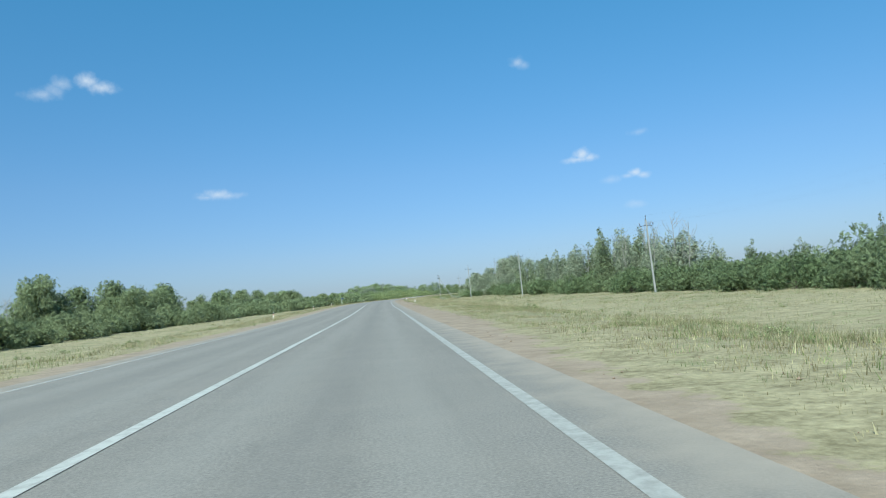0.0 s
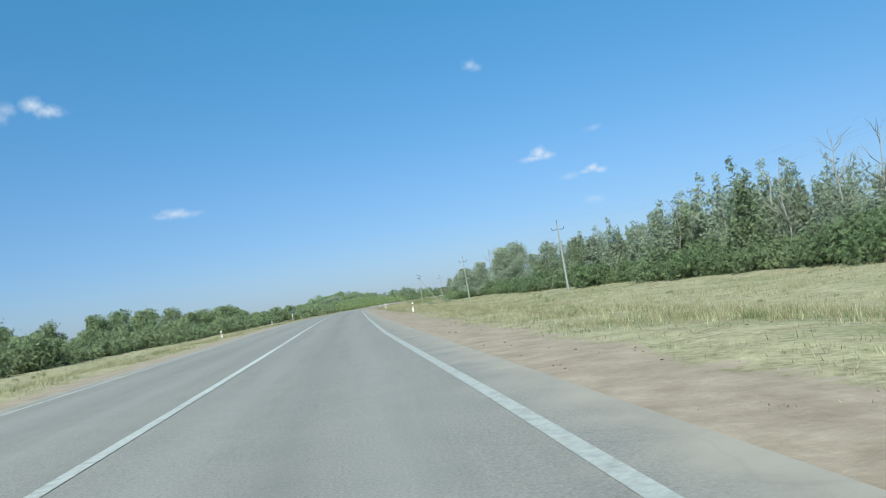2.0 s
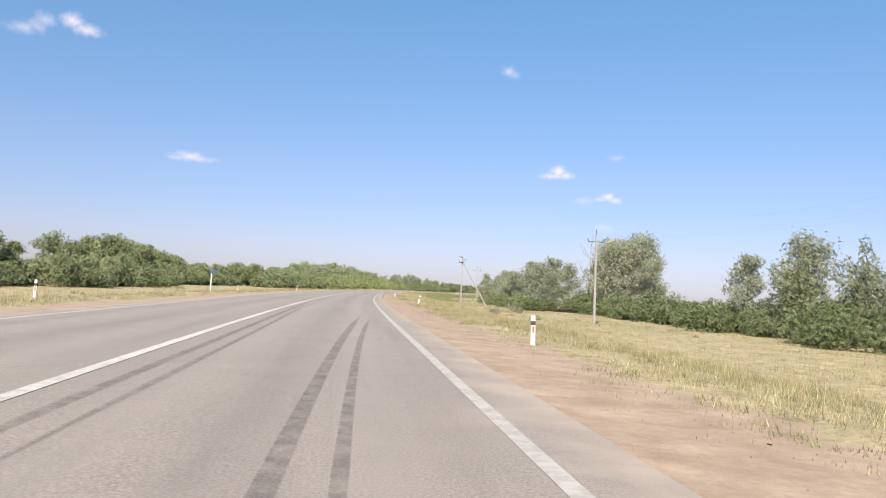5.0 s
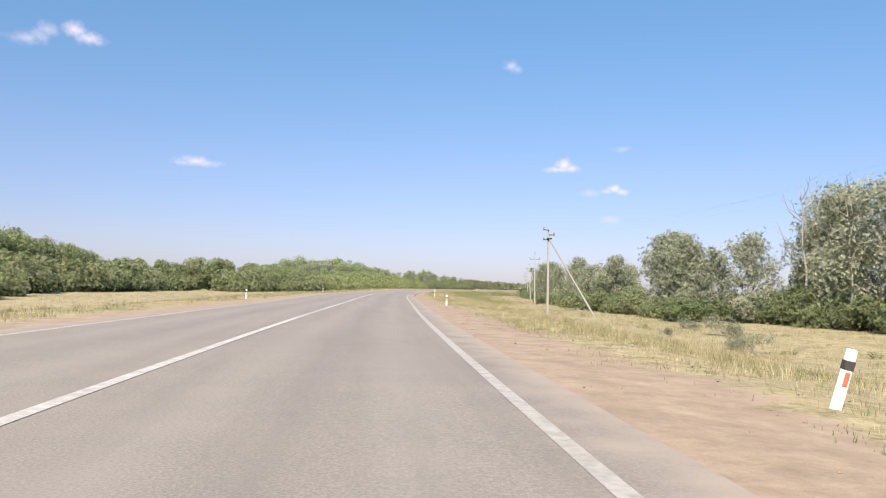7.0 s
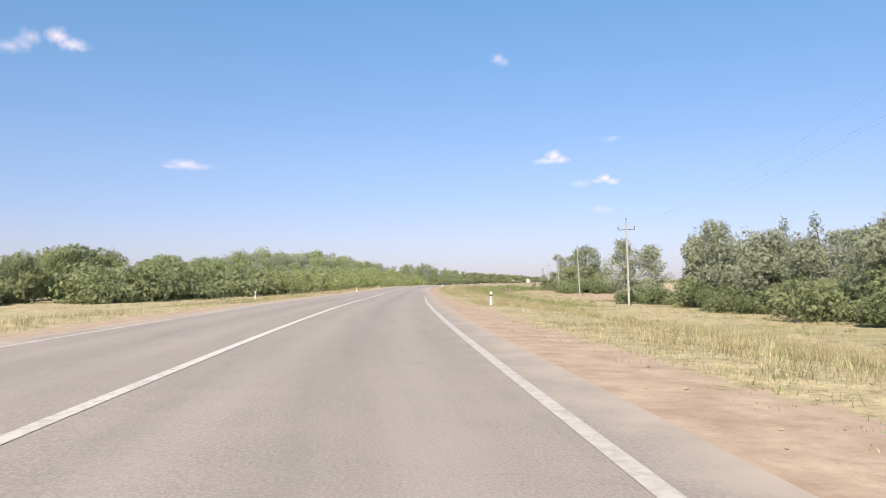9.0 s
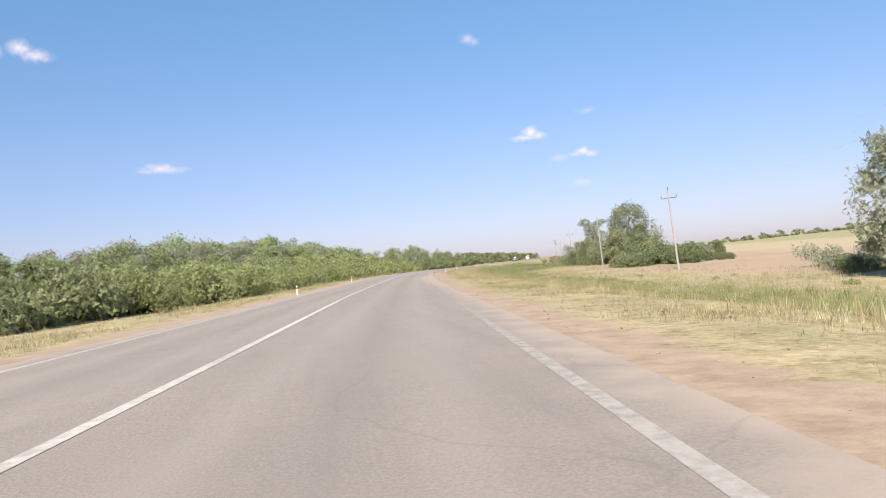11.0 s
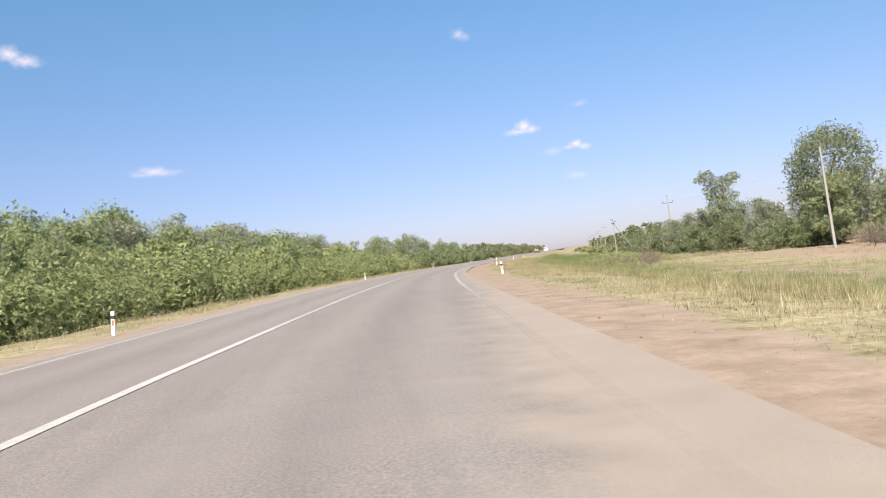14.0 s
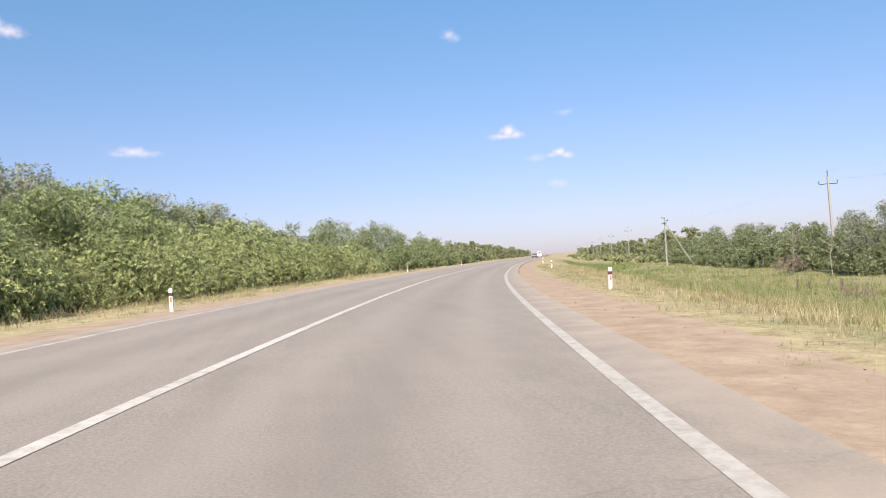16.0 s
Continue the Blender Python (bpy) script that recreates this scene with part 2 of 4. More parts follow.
def asphalt_material():
    m, t, b = material("asphalt", 0.85)
    vec = objvec(t)
    across = attr(t, "across")
    fine, mid, big = noisen(t, vec, 45, 6, 0.75), noisen(t, vec, 1.3, 5), noisen(t, vec, 0.09, 4)
    c = mixcol(t, maprange(t, fine, 0.3, 0.7), (0.114, 0.104, 0.094), (0.284, 0.259, 0.230))
    # long stains drawn out along the lanes by the tyres
    stretch = node(t, "ShaderNodeMapping")
    stretch.inputs["Scale"].default_value = (2.2, 0.10, 1.0)
    link(t, vec, stretch.inputs["Vector"])
    c = mixcol(t, maprange(t, noisen(t, stretch.outputs[0], 1.0, 5, 0.6), 0.48, 0.75, 0, 0.4), c, (0.128, 0.117, 0.104))
    c = mixcol(t, maprange(t, mid, 0.35, 0.75, 0, 0.35), c, (0.247, 0.221, 0.190))
    c = mixcol(t, maprange(t, big, 0.45, 0.7, 0, 0.4), c, (0.172, 0.157, 0.138))
    # polished wheel tracks, oil-darkened middle of each lane
    lane = mathn(t, "ABSOLUTE", mathn(t, "SUBTRACT", mathn(t, "ABSOLUTE", across), 1.9))
    track = maprange(t, mathn(t, "ABSOLUTE", mathn(t, "SUBTRACT", lane, 0.85)), 0.0, 0.5, 0.22, 0.0, True)
    c = mixcol(t, track, c, (0.268, 0.249, 0.224))
    oil = maprange(t, lane, 0.0, 0.45, 0.2, 0.0, True)
    c = mixcol(t, oil, c, (0.131, 0.121, 0.114))
    # pale dust blown over the outer edges
    spot = node(t, "ShaderNodeSeparateXYZ")
    link(t, vec, spot.inputs[0])
    entrance = mathn(t, "MULTIPLY", maprange(t, spot.outputs[1], 312, 340, 0, 0.95, True), maprange(t, spot.outputs[1], 354, 378, 1, 0, True))
    sanded = mathn(t, "ADD", mathn(t, "ABSOLUTE", across), mathn(t, "MULTIPLY", entrance, mathn(t, "GREATER_THAN", across, 0.0)))
    edge = maprange(t, mathn(t, "ADD", sanded, mathn(t, "MULTIPLY", mathn(t, "SUBTRACT", mid, 0.5), 1.6)), 3.55, 4.75, 0, 0.9, True)
    c = mixcol(t, edge, c, mixcol(t, mid, (0.243, 0.204, 0.165), (0.322, 0.278, 0.230)))
    cracks = node(t, "ShaderNodeTexVoronoi", feature="DISTANCE_TO_EDGE")
    warp = node(t, "ShaderNodeVectorMath", operation="ADD")
    wn = node(t, "ShaderNodeTexNoise")
    wn.inputs["Scale"].default_value = 0.8
    link(t, vec, wn.inputs["Vector"])
    link(t, vec, warp.inputs[0])
    link(t, wn.outputs[1], warp.inputs[1])
    link(t, warp.outputs[0], cracks.inputs["Vector"])
    cracks.inputs["Scale"].default_value = 0.22
    line = mathn(t, "MULTIPLY", maprange(t, cracks.outputs["Distance"], 0.0, 0.006, 1, 0), maprange(t, big, 0.45, 0.6, 0, 0.15))
    c = mixcol(t, line, c, (0.055, 0.052, 0.048))
    link(t, c, b.inputs["Base Color"])
    bump(t, b, fine, 0.5, 0.006)
    return m


def paint_material():
    m, t, b = material("road_paint", 0.7)
    vec = objvec(t)
    worn = noisen(t, vec, 7, 7, 0.7)
    big = noisen(t, vec, 0.12, 3)
    f = maprange(t, mathn(t, "ADD", worn, mathn(t, "MULTIPLY", mathn(t, "SUBTRACT", big, 0.5), 0.7)), 0.40, 0.72, 0.0, 0.9)
    c = mixcol(t, f, (0.414, 0.404, 0.373), (0.221, 0.207, 0.186))
    link(t, c, b.inputs["Base Color"])
    bump(t, b, worn, 0.3, 0.004)
    return m


def faded_material(name, base, amount):
    """A rubbed film on the asphalt that lets it show through."""
    m, t, b = material(name, 0.8)
    n = noisen(t, objvec(t), 5, 6, 0.7)
    b.inputs["Base Color"].default_value = (*base, 1)
    link(t, maprange(t, n, 0.35, 0.65, amount, amount * 0.15), b.inputs["Alpha"])
    return m


def ground_material():
    m, t, b = material("steppe_ground", 0.95)
    vec = objvec(t)
    dirt, lush, field = attr(t, "dirt"), attr(t, "lush"), attr(t, "field")
    fine, small, mid, big = noisen(t, vec, 9, 7, 0.7), noisen(t, vec, 1.6, 6, 0.65), noisen(t, vec, 0.35, 5, 0.6), noisen(t, vec, 0.045, 4)
    mottle = mathn(t, "ADD", mathn(t, "MULTIPLY", fine, 0.5), mathn(t, "MULTIPLY", small, 0.5))
    straw = mixcol(t, maprange(t, mottle, 0.36, 0.62), (0.135, 0.112, 0.06), (0.385, 0.335, 0.20))
    green = mixcol(t, maprange(t, fine, 0.3, 0.7), (0.078, 0.088, 0.032), (0.225, 0.225, 0.105))
    patch = mathn(t, "ADD", mathn(t, "MULTIPLY", small, 0.5), mathn(t, "ADD", mathn(t, "MULTIPLY", mid, 0.7), mathn(t, "MULTIPLY", big, 0.5)))
    f = maprange(t, mathn(t, "ADD", patch, mathn(t, "MULTIPLY", lush, 0.55)), 0.88, 1.04, 0, 0.8, True)
    c = mixcol(t, f, straw, green)
    stubble = mixcol(t, maprange(t, big, 0.45, 0.68), mixcol(t, mid, (0.25, 0.175, 0.125), (0.34, 0.25, 0.185)), mixcol(t, mid, (0.19, 0.17, 0.105), (0.28, 0.245, 0.16)))
    reach = mathn(t, "ADD", attr(t, "reach"), mathn(t, "MULTIPLY", mathn(t, "SUBTRACT", big, 0.5), 0.12))
    stubble = mixcol(t, maprange(t, reach, 0.19, 0.23, 0, 0.75, True), stubble, mixcol(t, mid, (0.290, 0.248, 0.159), (0.366, 0.317, 0.214)))
    stubble = mixcol(t, maprange(t, reach, 0.38, 0.44, 0, 0.85, True), stubble, mixcol(t, mid, (0.166, 0.179, 0.083), (0.248, 0.255, 0.131)))
    c = mixcol(t, maprange(t, mathn(t, "ADD", field, mathn(t, "MULTIPLY", mathn(t, "SUBTRACT", mid, 0.5), 0.8)), 0.35, 0.65, 0, 0.85, True), c, stubble)
    soil = mixcol(t, maprange(t, small, 0.3, 0.7), (0.208, 0.157, 0.112), (0.346, 0.272, 0.203))
    soil = mixcol(t, maprange(t, fine, 0.4, 0.75, 0, 0.5), soil, (0.193, 0.152, 0.110))
    edge = mathn(t, "ADD", dirt, mathn(t, "ADD", mathn(t, "MULTIPLY", mathn(t, "SUBTRACT", small, 0.5), 1.3), mathn(t, "MULTIPLY", mathn(t, "SUBTRACT", mid, 0.5), 1.3)))
    c = mixcol(t, maprange(t, edge, 0.38, 0.56, 0, 1, True), c, soil)
    link(t, c, b.inputs["Base Color"])
    bump(t, b, mathn(t, "ADD", fine, mathn(t, "MULTIPLY", small, 2.0)), 0.5, 0.03)
    return m


ASPHALT, PAINT, GROUND = asphalt_material(), paint_material(), ground_material()
RUBBED = faded_material("rubber_streak", (0.062, 0.057, 0.055), 0.34)


def edge_paint_material():
    """White paint that sand has rubbed away and covered along the field entrance."""
    m, t, b = material("edge_paint", 0.7)
    vec = objvec(t)
    worn = noisen(t, vec, 7, 7, 0.7)
    along_road = node(t, "ShaderNodeSeparateXYZ")
    link(t, vec, along_road.inputs[0])
    buried = mathn(t, "MULTIPLY", maprange(t, along_road.outputs[1], 268, 312, 0, 1, True), maprange(t, along_road.outputs[1], 352, 384, 1, 0, True))
    link(t, mixcol(t, maprange(t, worn, 0.42, 0.75, 0.0, 0.85), (0.414, 0.404, 0.373), (0.221, 0.207, 0.186)), b.inputs["Base Color"])
    link(t, mathn(t, "SUBTRACT", 0.8, mathn(t, "MULTIPLY", buried, mathn(t, "ADD", 0.45, mathn(t, "MULTIPLY", worn, 0.6)))), b.inputs["Alpha"])
    return m


EDGE_PAINT = edge_paint_material()
FADED_PAINT = faded_material("faded_paint", (0.66, 0.64, 0.6), 0.45)

# ---- the road's line: the driven lane runs along it, the road's middle 2.55 m to its left ----
ROAD_X = [(-400, 0.4), (-60, 0.0), (0, 0.0), (51, 0.0), (102, -0.12), (135, 0.06), (160, 0.45), (178, 0.97), (203, 2.14), (220, 3.2), (245, 4.8),
          (262, 6.2), (290, 9.1), (315, 11.7), (340, 14.55), (363, 17.5), (388, 21.1), (400, 23.2), (412, 25.8), (424, 28.7), (436, 31.9), (448, 35.4), (473, 43.1), (500, 52.0),
          (517, 57.8), (547, 68.3), (600, 86.7), (800, 155.5), (1500, 396.0), (2400, 705.0)]
ROAD_Z = [(-400, 0.0), (0, 0.0), (51, -0.04), (102, 0.12), (135, 0.22), (178, 0.19), (216, 0.13), (260, 0.11), (290, 0.0), (327, -0.07), (351, -0.07),
          (376, 0.02), (400, 0.05), (500, 0.0), (2400, 0.0)]
MIDDLE = -2.55


def spline(knots, ys):
    k = np.array(knots, float)
    d = np.gradient(k[:, 1], k[:, 0])
    i = np.clip(np.searchsorted(k[:, 0], ys) - 1, 0, len(k) - 2)
    h = k[i + 1, 0] - k[i, 0]
    u = (ys - k[i, 0]) / h
    return ((2 * u**3 - 3 * u**2 + 1) * k[i, 1] + (u**3 - 2 * u**2 + u) * h * d[i] + (-2 * u**3 + 3 * u**2) * k[i + 1, 1] + (u**3 - u**2) * h * d[i + 1])


LINE_Y = np.concatenate([np.arange(-400, -20, 20), np.arange(-20, 620, 2.0), np.arange(620, 2400, 20)])
LINE_X, LINE_Z = spline(ROAD_X, LINE_Y), spline(ROAD_Z, LINE_Y)
_dx = np.gradient(LINE_X, LINE_Y)
LINE_N = np.stack([1 / np.sqrt(1 + _dx**2), -_dx / np.sqrt(1 + _dx**2)], 1)


def beside(y, lateral):
    """The plan point at that distance right of the driven line, at the line's y."""
    return (float(np.interp(y, LINE_Y, LINE_X)) + lateral * float(np.interp(y, LINE_Y, LINE_N[:, 0])), y + lateral * float(np.interp(y, LINE_Y, LINE_N[:, 1])))


def lateral_of(x, y):
    """Signed distance to the right of the driven line, and the line's height there."""
    x, y = np.asarray(x, float).ravel(), np.asarray(y, float).ravel()
    out, hz = np.empty(len(x)), np.empty(len(x))
    for a in range(0, len(x), 4000):
        s = slice(a, a + 4000)
        near = (x[s, None] - LINE_X) ** 2 + (y[s, None] - LINE_Y) ** 2
        k = near.argmin(1)
        out[s] = (x[s] - LINE_X[k]) * LINE_N[k, 0] + (y[s] - LINE_Y[k]) * LINE_N[k, 1]
        far = np.sqrt(near[np.arange(len(k)), k])
        out[s] = np.where(far > 60, np.sign(out[s]) * far, out[s])
        hz[s] = LINE_Z[k]
    return out, hz


def ease(v, a, b):
    u = np.clip((v - a) / (b - a), 0, 1)
    return u * u * (3 - 2 * u)


def waves(x, y):
    return (np.sin(x * 0.61 + 1.3 * np.sin(y * 0.23)) * np.sin(y * 0.47 + np.sin(x * 0.31)) + 0.6 * np.sin(x * 1.7 + y * 0.9) * np.sin(y * 1.3 - x * 0.4))


def ground_height(x, y):
    x, y = np.asarray(x, float).ravel(), np.asarray(y, float).ravel()
    lat, hz = lateral_of(x, y)
    e = lat - MIDDLE
    right_level = np.interp(y, [0, 150, 250, 330, 420, 500], [-1.1, -0.95, -1.1, -1.5, -1.5, -1.8])
    z = hz - 0.06 - 0.05 * ease(np.abs(e), 4.5, 6.9)
    z = z + np.where(e > 0, (right_level - hz + 0.11) * ease(e, 6.6, 17.0), (-0.45 - hz + 0.11) * ease(-e, 7.6, 14.0))
    z = z + 5.5 * ease(lat, 75, 310) * ease(y, 250, 420)
    rough = ease(np.abs(e), 5.2, 9.0)
    return z + rough * 0.07 * waves(x, y) + 0.012 * waves(x * 3, y * 3) * ease(np.abs(e), 4.7, 5.5)


def floor_at(x, y):
    return float(ground_height([x], [y])[0])


# ---- mesh helpers ----


def mesh_of(name, verts, faces, mat, smooth=False, attributes=None):
    me = bpy.data.meshes.new(name)
    verts = np.asarray(verts, np.float32)
    faces = np.asarray(faces, np.int32)
    n, k = faces.shape
    me.vertices.add(len(verts))
    me.vertices.foreach_set("co", verts.ravel())
    me.loops.add(n * k)
    me.loops.foreach_set("vertex_index", faces.ravel())
    me.polygons.add(n)
    me.polygons.foreach_set("loop_start", np.arange(0, n * k, k, dtype=np.int32))
    me.polygons.foreach_set("loop_total", np.full(n, k, np.int32))
    me.polygons.foreach_set("use_smooth", np.full(n, smooth))
    for key, values in (attributes or {}).items():
        me.attributes.new(key, "FLOAT", "POINT").data.foreach_set("value", np.asarray(values, np.float32))
    me.update(calc_edges=True)
    me.materials.append(mat)
    return me


def part(name, data, mat, parent, label=""):
    """One mesh object under a thing or a part, from a bmesh or a mesh."""
    if isinstance(data, bmesh.types.BMesh):
        me = bpy.data.meshes.new(name)
        data.to_mesh(me)
        data.free()
        me.materials.append(mat)
    else:
        me = data
    ob = new(name, me)
    ob.parent = parent
    return tagged(ob, label)


def empty(name, m):
    ob = new(name)
    ob.matrix_basis = m
    return ob


def tube(points, radii, sides=6):
    points = [Vector(p) for p in points]
    verts, faces = [], []
    for i, p in enumerate(points):
        d = (points[min(i + 1, len(points) - 1)] - points[max(i - 1, 0)]).normalized()
        a = d.orthogonal().normalized()
        b = d.cross(a)
        for k in range(sides):
            w = 2 * math.pi * k / sides
            verts.append(p + (a * math.cos(w) + b * math.sin(w)) * radii[i])
    for i in range(len(points) - 1):
        for k in range(sides):
            q = (k + 1) % sides
            faces.append((i * sides + k, i * sides + q, (i + 1) * sides + q, (i + 1) * sides + k))
    return verts, faces


def join(pieces):
    verts, faces, base = [], [], 0
    for v, f in pieces:
        verts.extend(v)
        faces.extend([tuple(i + base for i in q) for q in f])
        base += len(v)
    return verts, faces


def block(bm, x0, x1, y0, y1, z0, z1, bevel=0.0, taper=1.0):
    made = bmesh.ops.create_cube(bm, size=1)["verts"]
    for v in made:
        k = taper if v.co.z > 0 else 1.0
        v.co = ((x0 + x1) / 2 + v.co.x * (x1 - x0) * k, (y0 + y1) / 2 + v.co.y * (y1 - y0) * k, (z0 + z1) / 2 + v.co.z * (z1 - z0))
    if bevel:
        edges = list({e for v in made for e in v.link_edges})
        bmesh.ops.bevel(bm, geom=edges, offset=bevel, segments=2, affect="EDGES", profile=0.5)
    return bm


# ---- ground ----


def spread(lo, hi, step, far, grow=1.35):
    mid = list(np.arange(lo, hi + 1e-6, step))
    out, s, v = [], step, hi
    while v < far:
        s *= grow
        v += s
        out.append(v)
    back, s, v = [], step, lo
    while v > -far:
        s *= grow
        v -= s
        back.append(v)
    return np.array(back[::-1] + mid + out)


gx, gy = spread(-48, 112, 1.0, 4300), spread(-24, 560, 1.8, 4300)
GX, GY = np.meshgrid(gx, gy)
gz = ground_height(GX, GY)
glat, _hz = lateral_of(GX, GY)
ge = glat - MIDDLE
flat_y = GY.ravel()
wide = np.interp(flat_y, [0, 10, 20, 37, 60, 125, 200, 290, 320, 345, 370, 400, 460], [-0.9, -0.8, -0.3, 0.5, 0.2, 0.9, 0.6, -0.5, -0.7, -0.4, 0.2, 0.2, -0.2])
dirt = 1 - ease(np.abs(np.where(ge > 0, np.maximum(ge - wide, 0), ge + 0.3)), 4.9, 7.1)
# a sandy field entrance on the right-hand verge
fx, fy = beside(348, 7.0)
apron = 1 - ease(np.hypot((GX.ravel() - fx) / 1.0, (flat_y - fy) / 1.5), 3.5, 8.5)
dirt = np.maximum(dirt, apron * 0.95)
# a bare reddish track beyond the ditch
dirt = np.maximum(dirt, 0.62 * np.exp(-((glat - 17.5) / 2.4) ** 2) * ease(flat_y, 345, 356) * (1 - ease(flat_y, 388, 402)))
lush = 0.5 * np.exp(-((glat - 14.0) / 5.0) ** 2) * ease(flat_y, 285, 320) * (1 - ease(flat_y, 560, 640)) + 0.1 * np.exp(-((glat - 9) / 4) ** 2) * (1 - ease(flat_y, 60, 110))
lush = lush + 0.07 * ease(glat, 5, 9) * (1 - ease(glat, 24, 32)) * (1 - 0.7 * ease(flat_y, 110, 150)) * (1 - ease(flat_y, 270, 300))
lush = lush + 0.2 * np.exp(-((glat - 13.0) / 8.0) ** 2) * ease(flat_y, 360, 385) * (1 - ease(flat_y, 560, 640))
lush = lush + 0.28 * ease(glat, 17, 23) * (1 - ease(glat, 40, 50)) * ease(flat_y, 415, 445) * (1 - ease(flat_y, 600, 680))
lush = lush + 0.08 * np.exp(-((glat + 13) / 4) ** 2)
field = ease(glat, 22, 28) * ease(flat_y, 300, 330) * (1 - ease(flat_y, 428, 452) * (1 - ease(glat, 45, 60))) * (1 - ease(GX.ravel(), 300, 500) * 0.4)
nx, ny = len(gx), len(gy)
idx = np.arange(nx * ny).reshape(ny, nx)
quads = np.stack([idx[:-1, :-1], idx[:-1, 1:], idx[1:, 1:], idx[1:, :-1]], -1).reshape(-1, 4)
ground = new("ground", mesh_of("ground", np.stack([GX.ravel(), GY.ravel(), gz], 1), quads, GROUND, True, {"dirt": dirt, "lush": lush, "field": field, "reach": np.clip(glat / 300, 0, 2)}))
tagged(ground, "dry steppe ground with straw-coloured grass and sandy road verges", "ground", kind="structure")


def ribbon(name, left, right, mat, lift, y0=-60, y1=2300, skirt=0.0, columns=1, wander=0.0, drift=((0, 0.0),)):
    """A strip along the road between two distances from the road's middle."""
    ys = LINE_Y[(LINE_Y >= y0) & (LINE_Y <= y1)]
    k = np.searchsorted(LINE_Y, ys)
    offs = np.linspace(left, right, columns + 1)
    if skirt:
        offs = np.concatenate([[left - 0.05], offs, [right + 0.05]])
    verts, across = [], []
    for c, o in enumerate(offs):
        drop = skirt if skirt and c in (0, len(offs) - 1) else 0.0
        side = wander * (np.sin(ys * 0.37 + o) * np.sin(ys * 0.071) + 0.5 * np.sin(ys * 1.21 + 2 * o) + 0.35 * np.sin(ys * 2.3 + o)) if wander and c in (0, len(offs) - 1) else 0.0
        lat = MIDDLE + o + side + np.interp(ys, [k[0] for k in drift], [k[1] for k in drift])
        crown = 0.02 * (1 - abs(o) / 4.6)
        verts.append(np.stack([LINE_X[k] + LINE_N[k, 0] * lat, LINE_Y[k] + LINE_N[k, 1] * lat, LINE_Z[k] + lift + crown - drop], 1))
        across.append(np.full(len(ys), o))
    n, w = len(ys), len(offs)
    v = np.stack(verts, 1).reshape(-1, 3)
    i = np.arange(n * w).reshape(n, w)
    f = np.stack([i[:-1, :-1], i[:-1, 1:], i[1:, 1:], i[1:, :-1]], -1).reshape(-1, 4)
    return new(name, mesh_of(name, v, f, mat, not skirt, {"across": np.stack(across, 1).ravel()}))


tagged(ribbon("road", -4.5, 4.5, ASPHALT, 0.0, skirt=0.12, columns=8, wander=0.16), "worn grey two-lane asphalt road with dusty edges", "road", kind="structure")
tagged(ribbon("centre_line", -0.075, 0.075, PAINT, 0.005, drift=((75, 0.18), (120, 0.0), (275, 0.0), (312, -0.48), (360, -0.48), (394, 0.0))), "solid white painted centre line", "road marking", kind="structure")
tagged(ribbon("edge_line", 3.74, 3.88, EDGE_PAINT, 0.005, drift=((58, -0.05), (75, -0.2), (92, -0.12), (120, 0.0))), "white painted edge line, worn and partly buried under sand", "road marking", kind="structure")
tagged(ribbon("edge_line", -3.90, -3.75, FADED_PAINT, 0.005), "faded white painted edge line", "road marking", kind="structure")


def skid(y0, y1, lat0, lat1, width, bend):
    ys = np.linspace(y0, y1, 24)
    u = (ys - y0) / (y1 - y0)
    lat = lat0 + (lat1 - lat0) * u + bend * np.sin(u * math.pi)
    w = width * np.clip(np.minimum(u, 1 - u) * 6, 0.15, 1)
    rows = []
    for s in (-0.5, 0.5):
        x = np.interp(ys, LINE_Y, LINE_X) + lat + s * w
        rows.append(np.stack([x, ys, np.interp(ys, LINE_Y, LINE_Z) + 0.02 * (1 - np.abs(lat - MIDDLE) / 4.6) + 0.009], 1))
    v = np.stack(rows, 1).reshape(-1, 3)
    i = np.arange(48).reshape(24, 2)
    f = np.stack([i[:-1, 0], i[:-1, 1], i[1:, 1], i[1:, 0]], -1)
    return tagged(new("skid_mark", mesh_of("skid_mark", v, f, RUBBED)), "dark curved tyre skid mark on the asphalt", "skid mark", group="skid marks", kind="structure")


for y0, y1, a, b_, w, bend in ((122, 152, -0.5, 0.35, 0.14, -0.15), (128, 150, -0.05, 0.6, 0.10, -0.1), (126, 168, -2.1, -2.25, 0.12, 0.1), (130, 160, -1.75, -1.95, 0.09, 0.08)):
    skid(y0, y1, a, b_, w, bend)

# ---- trees and shrubs ----


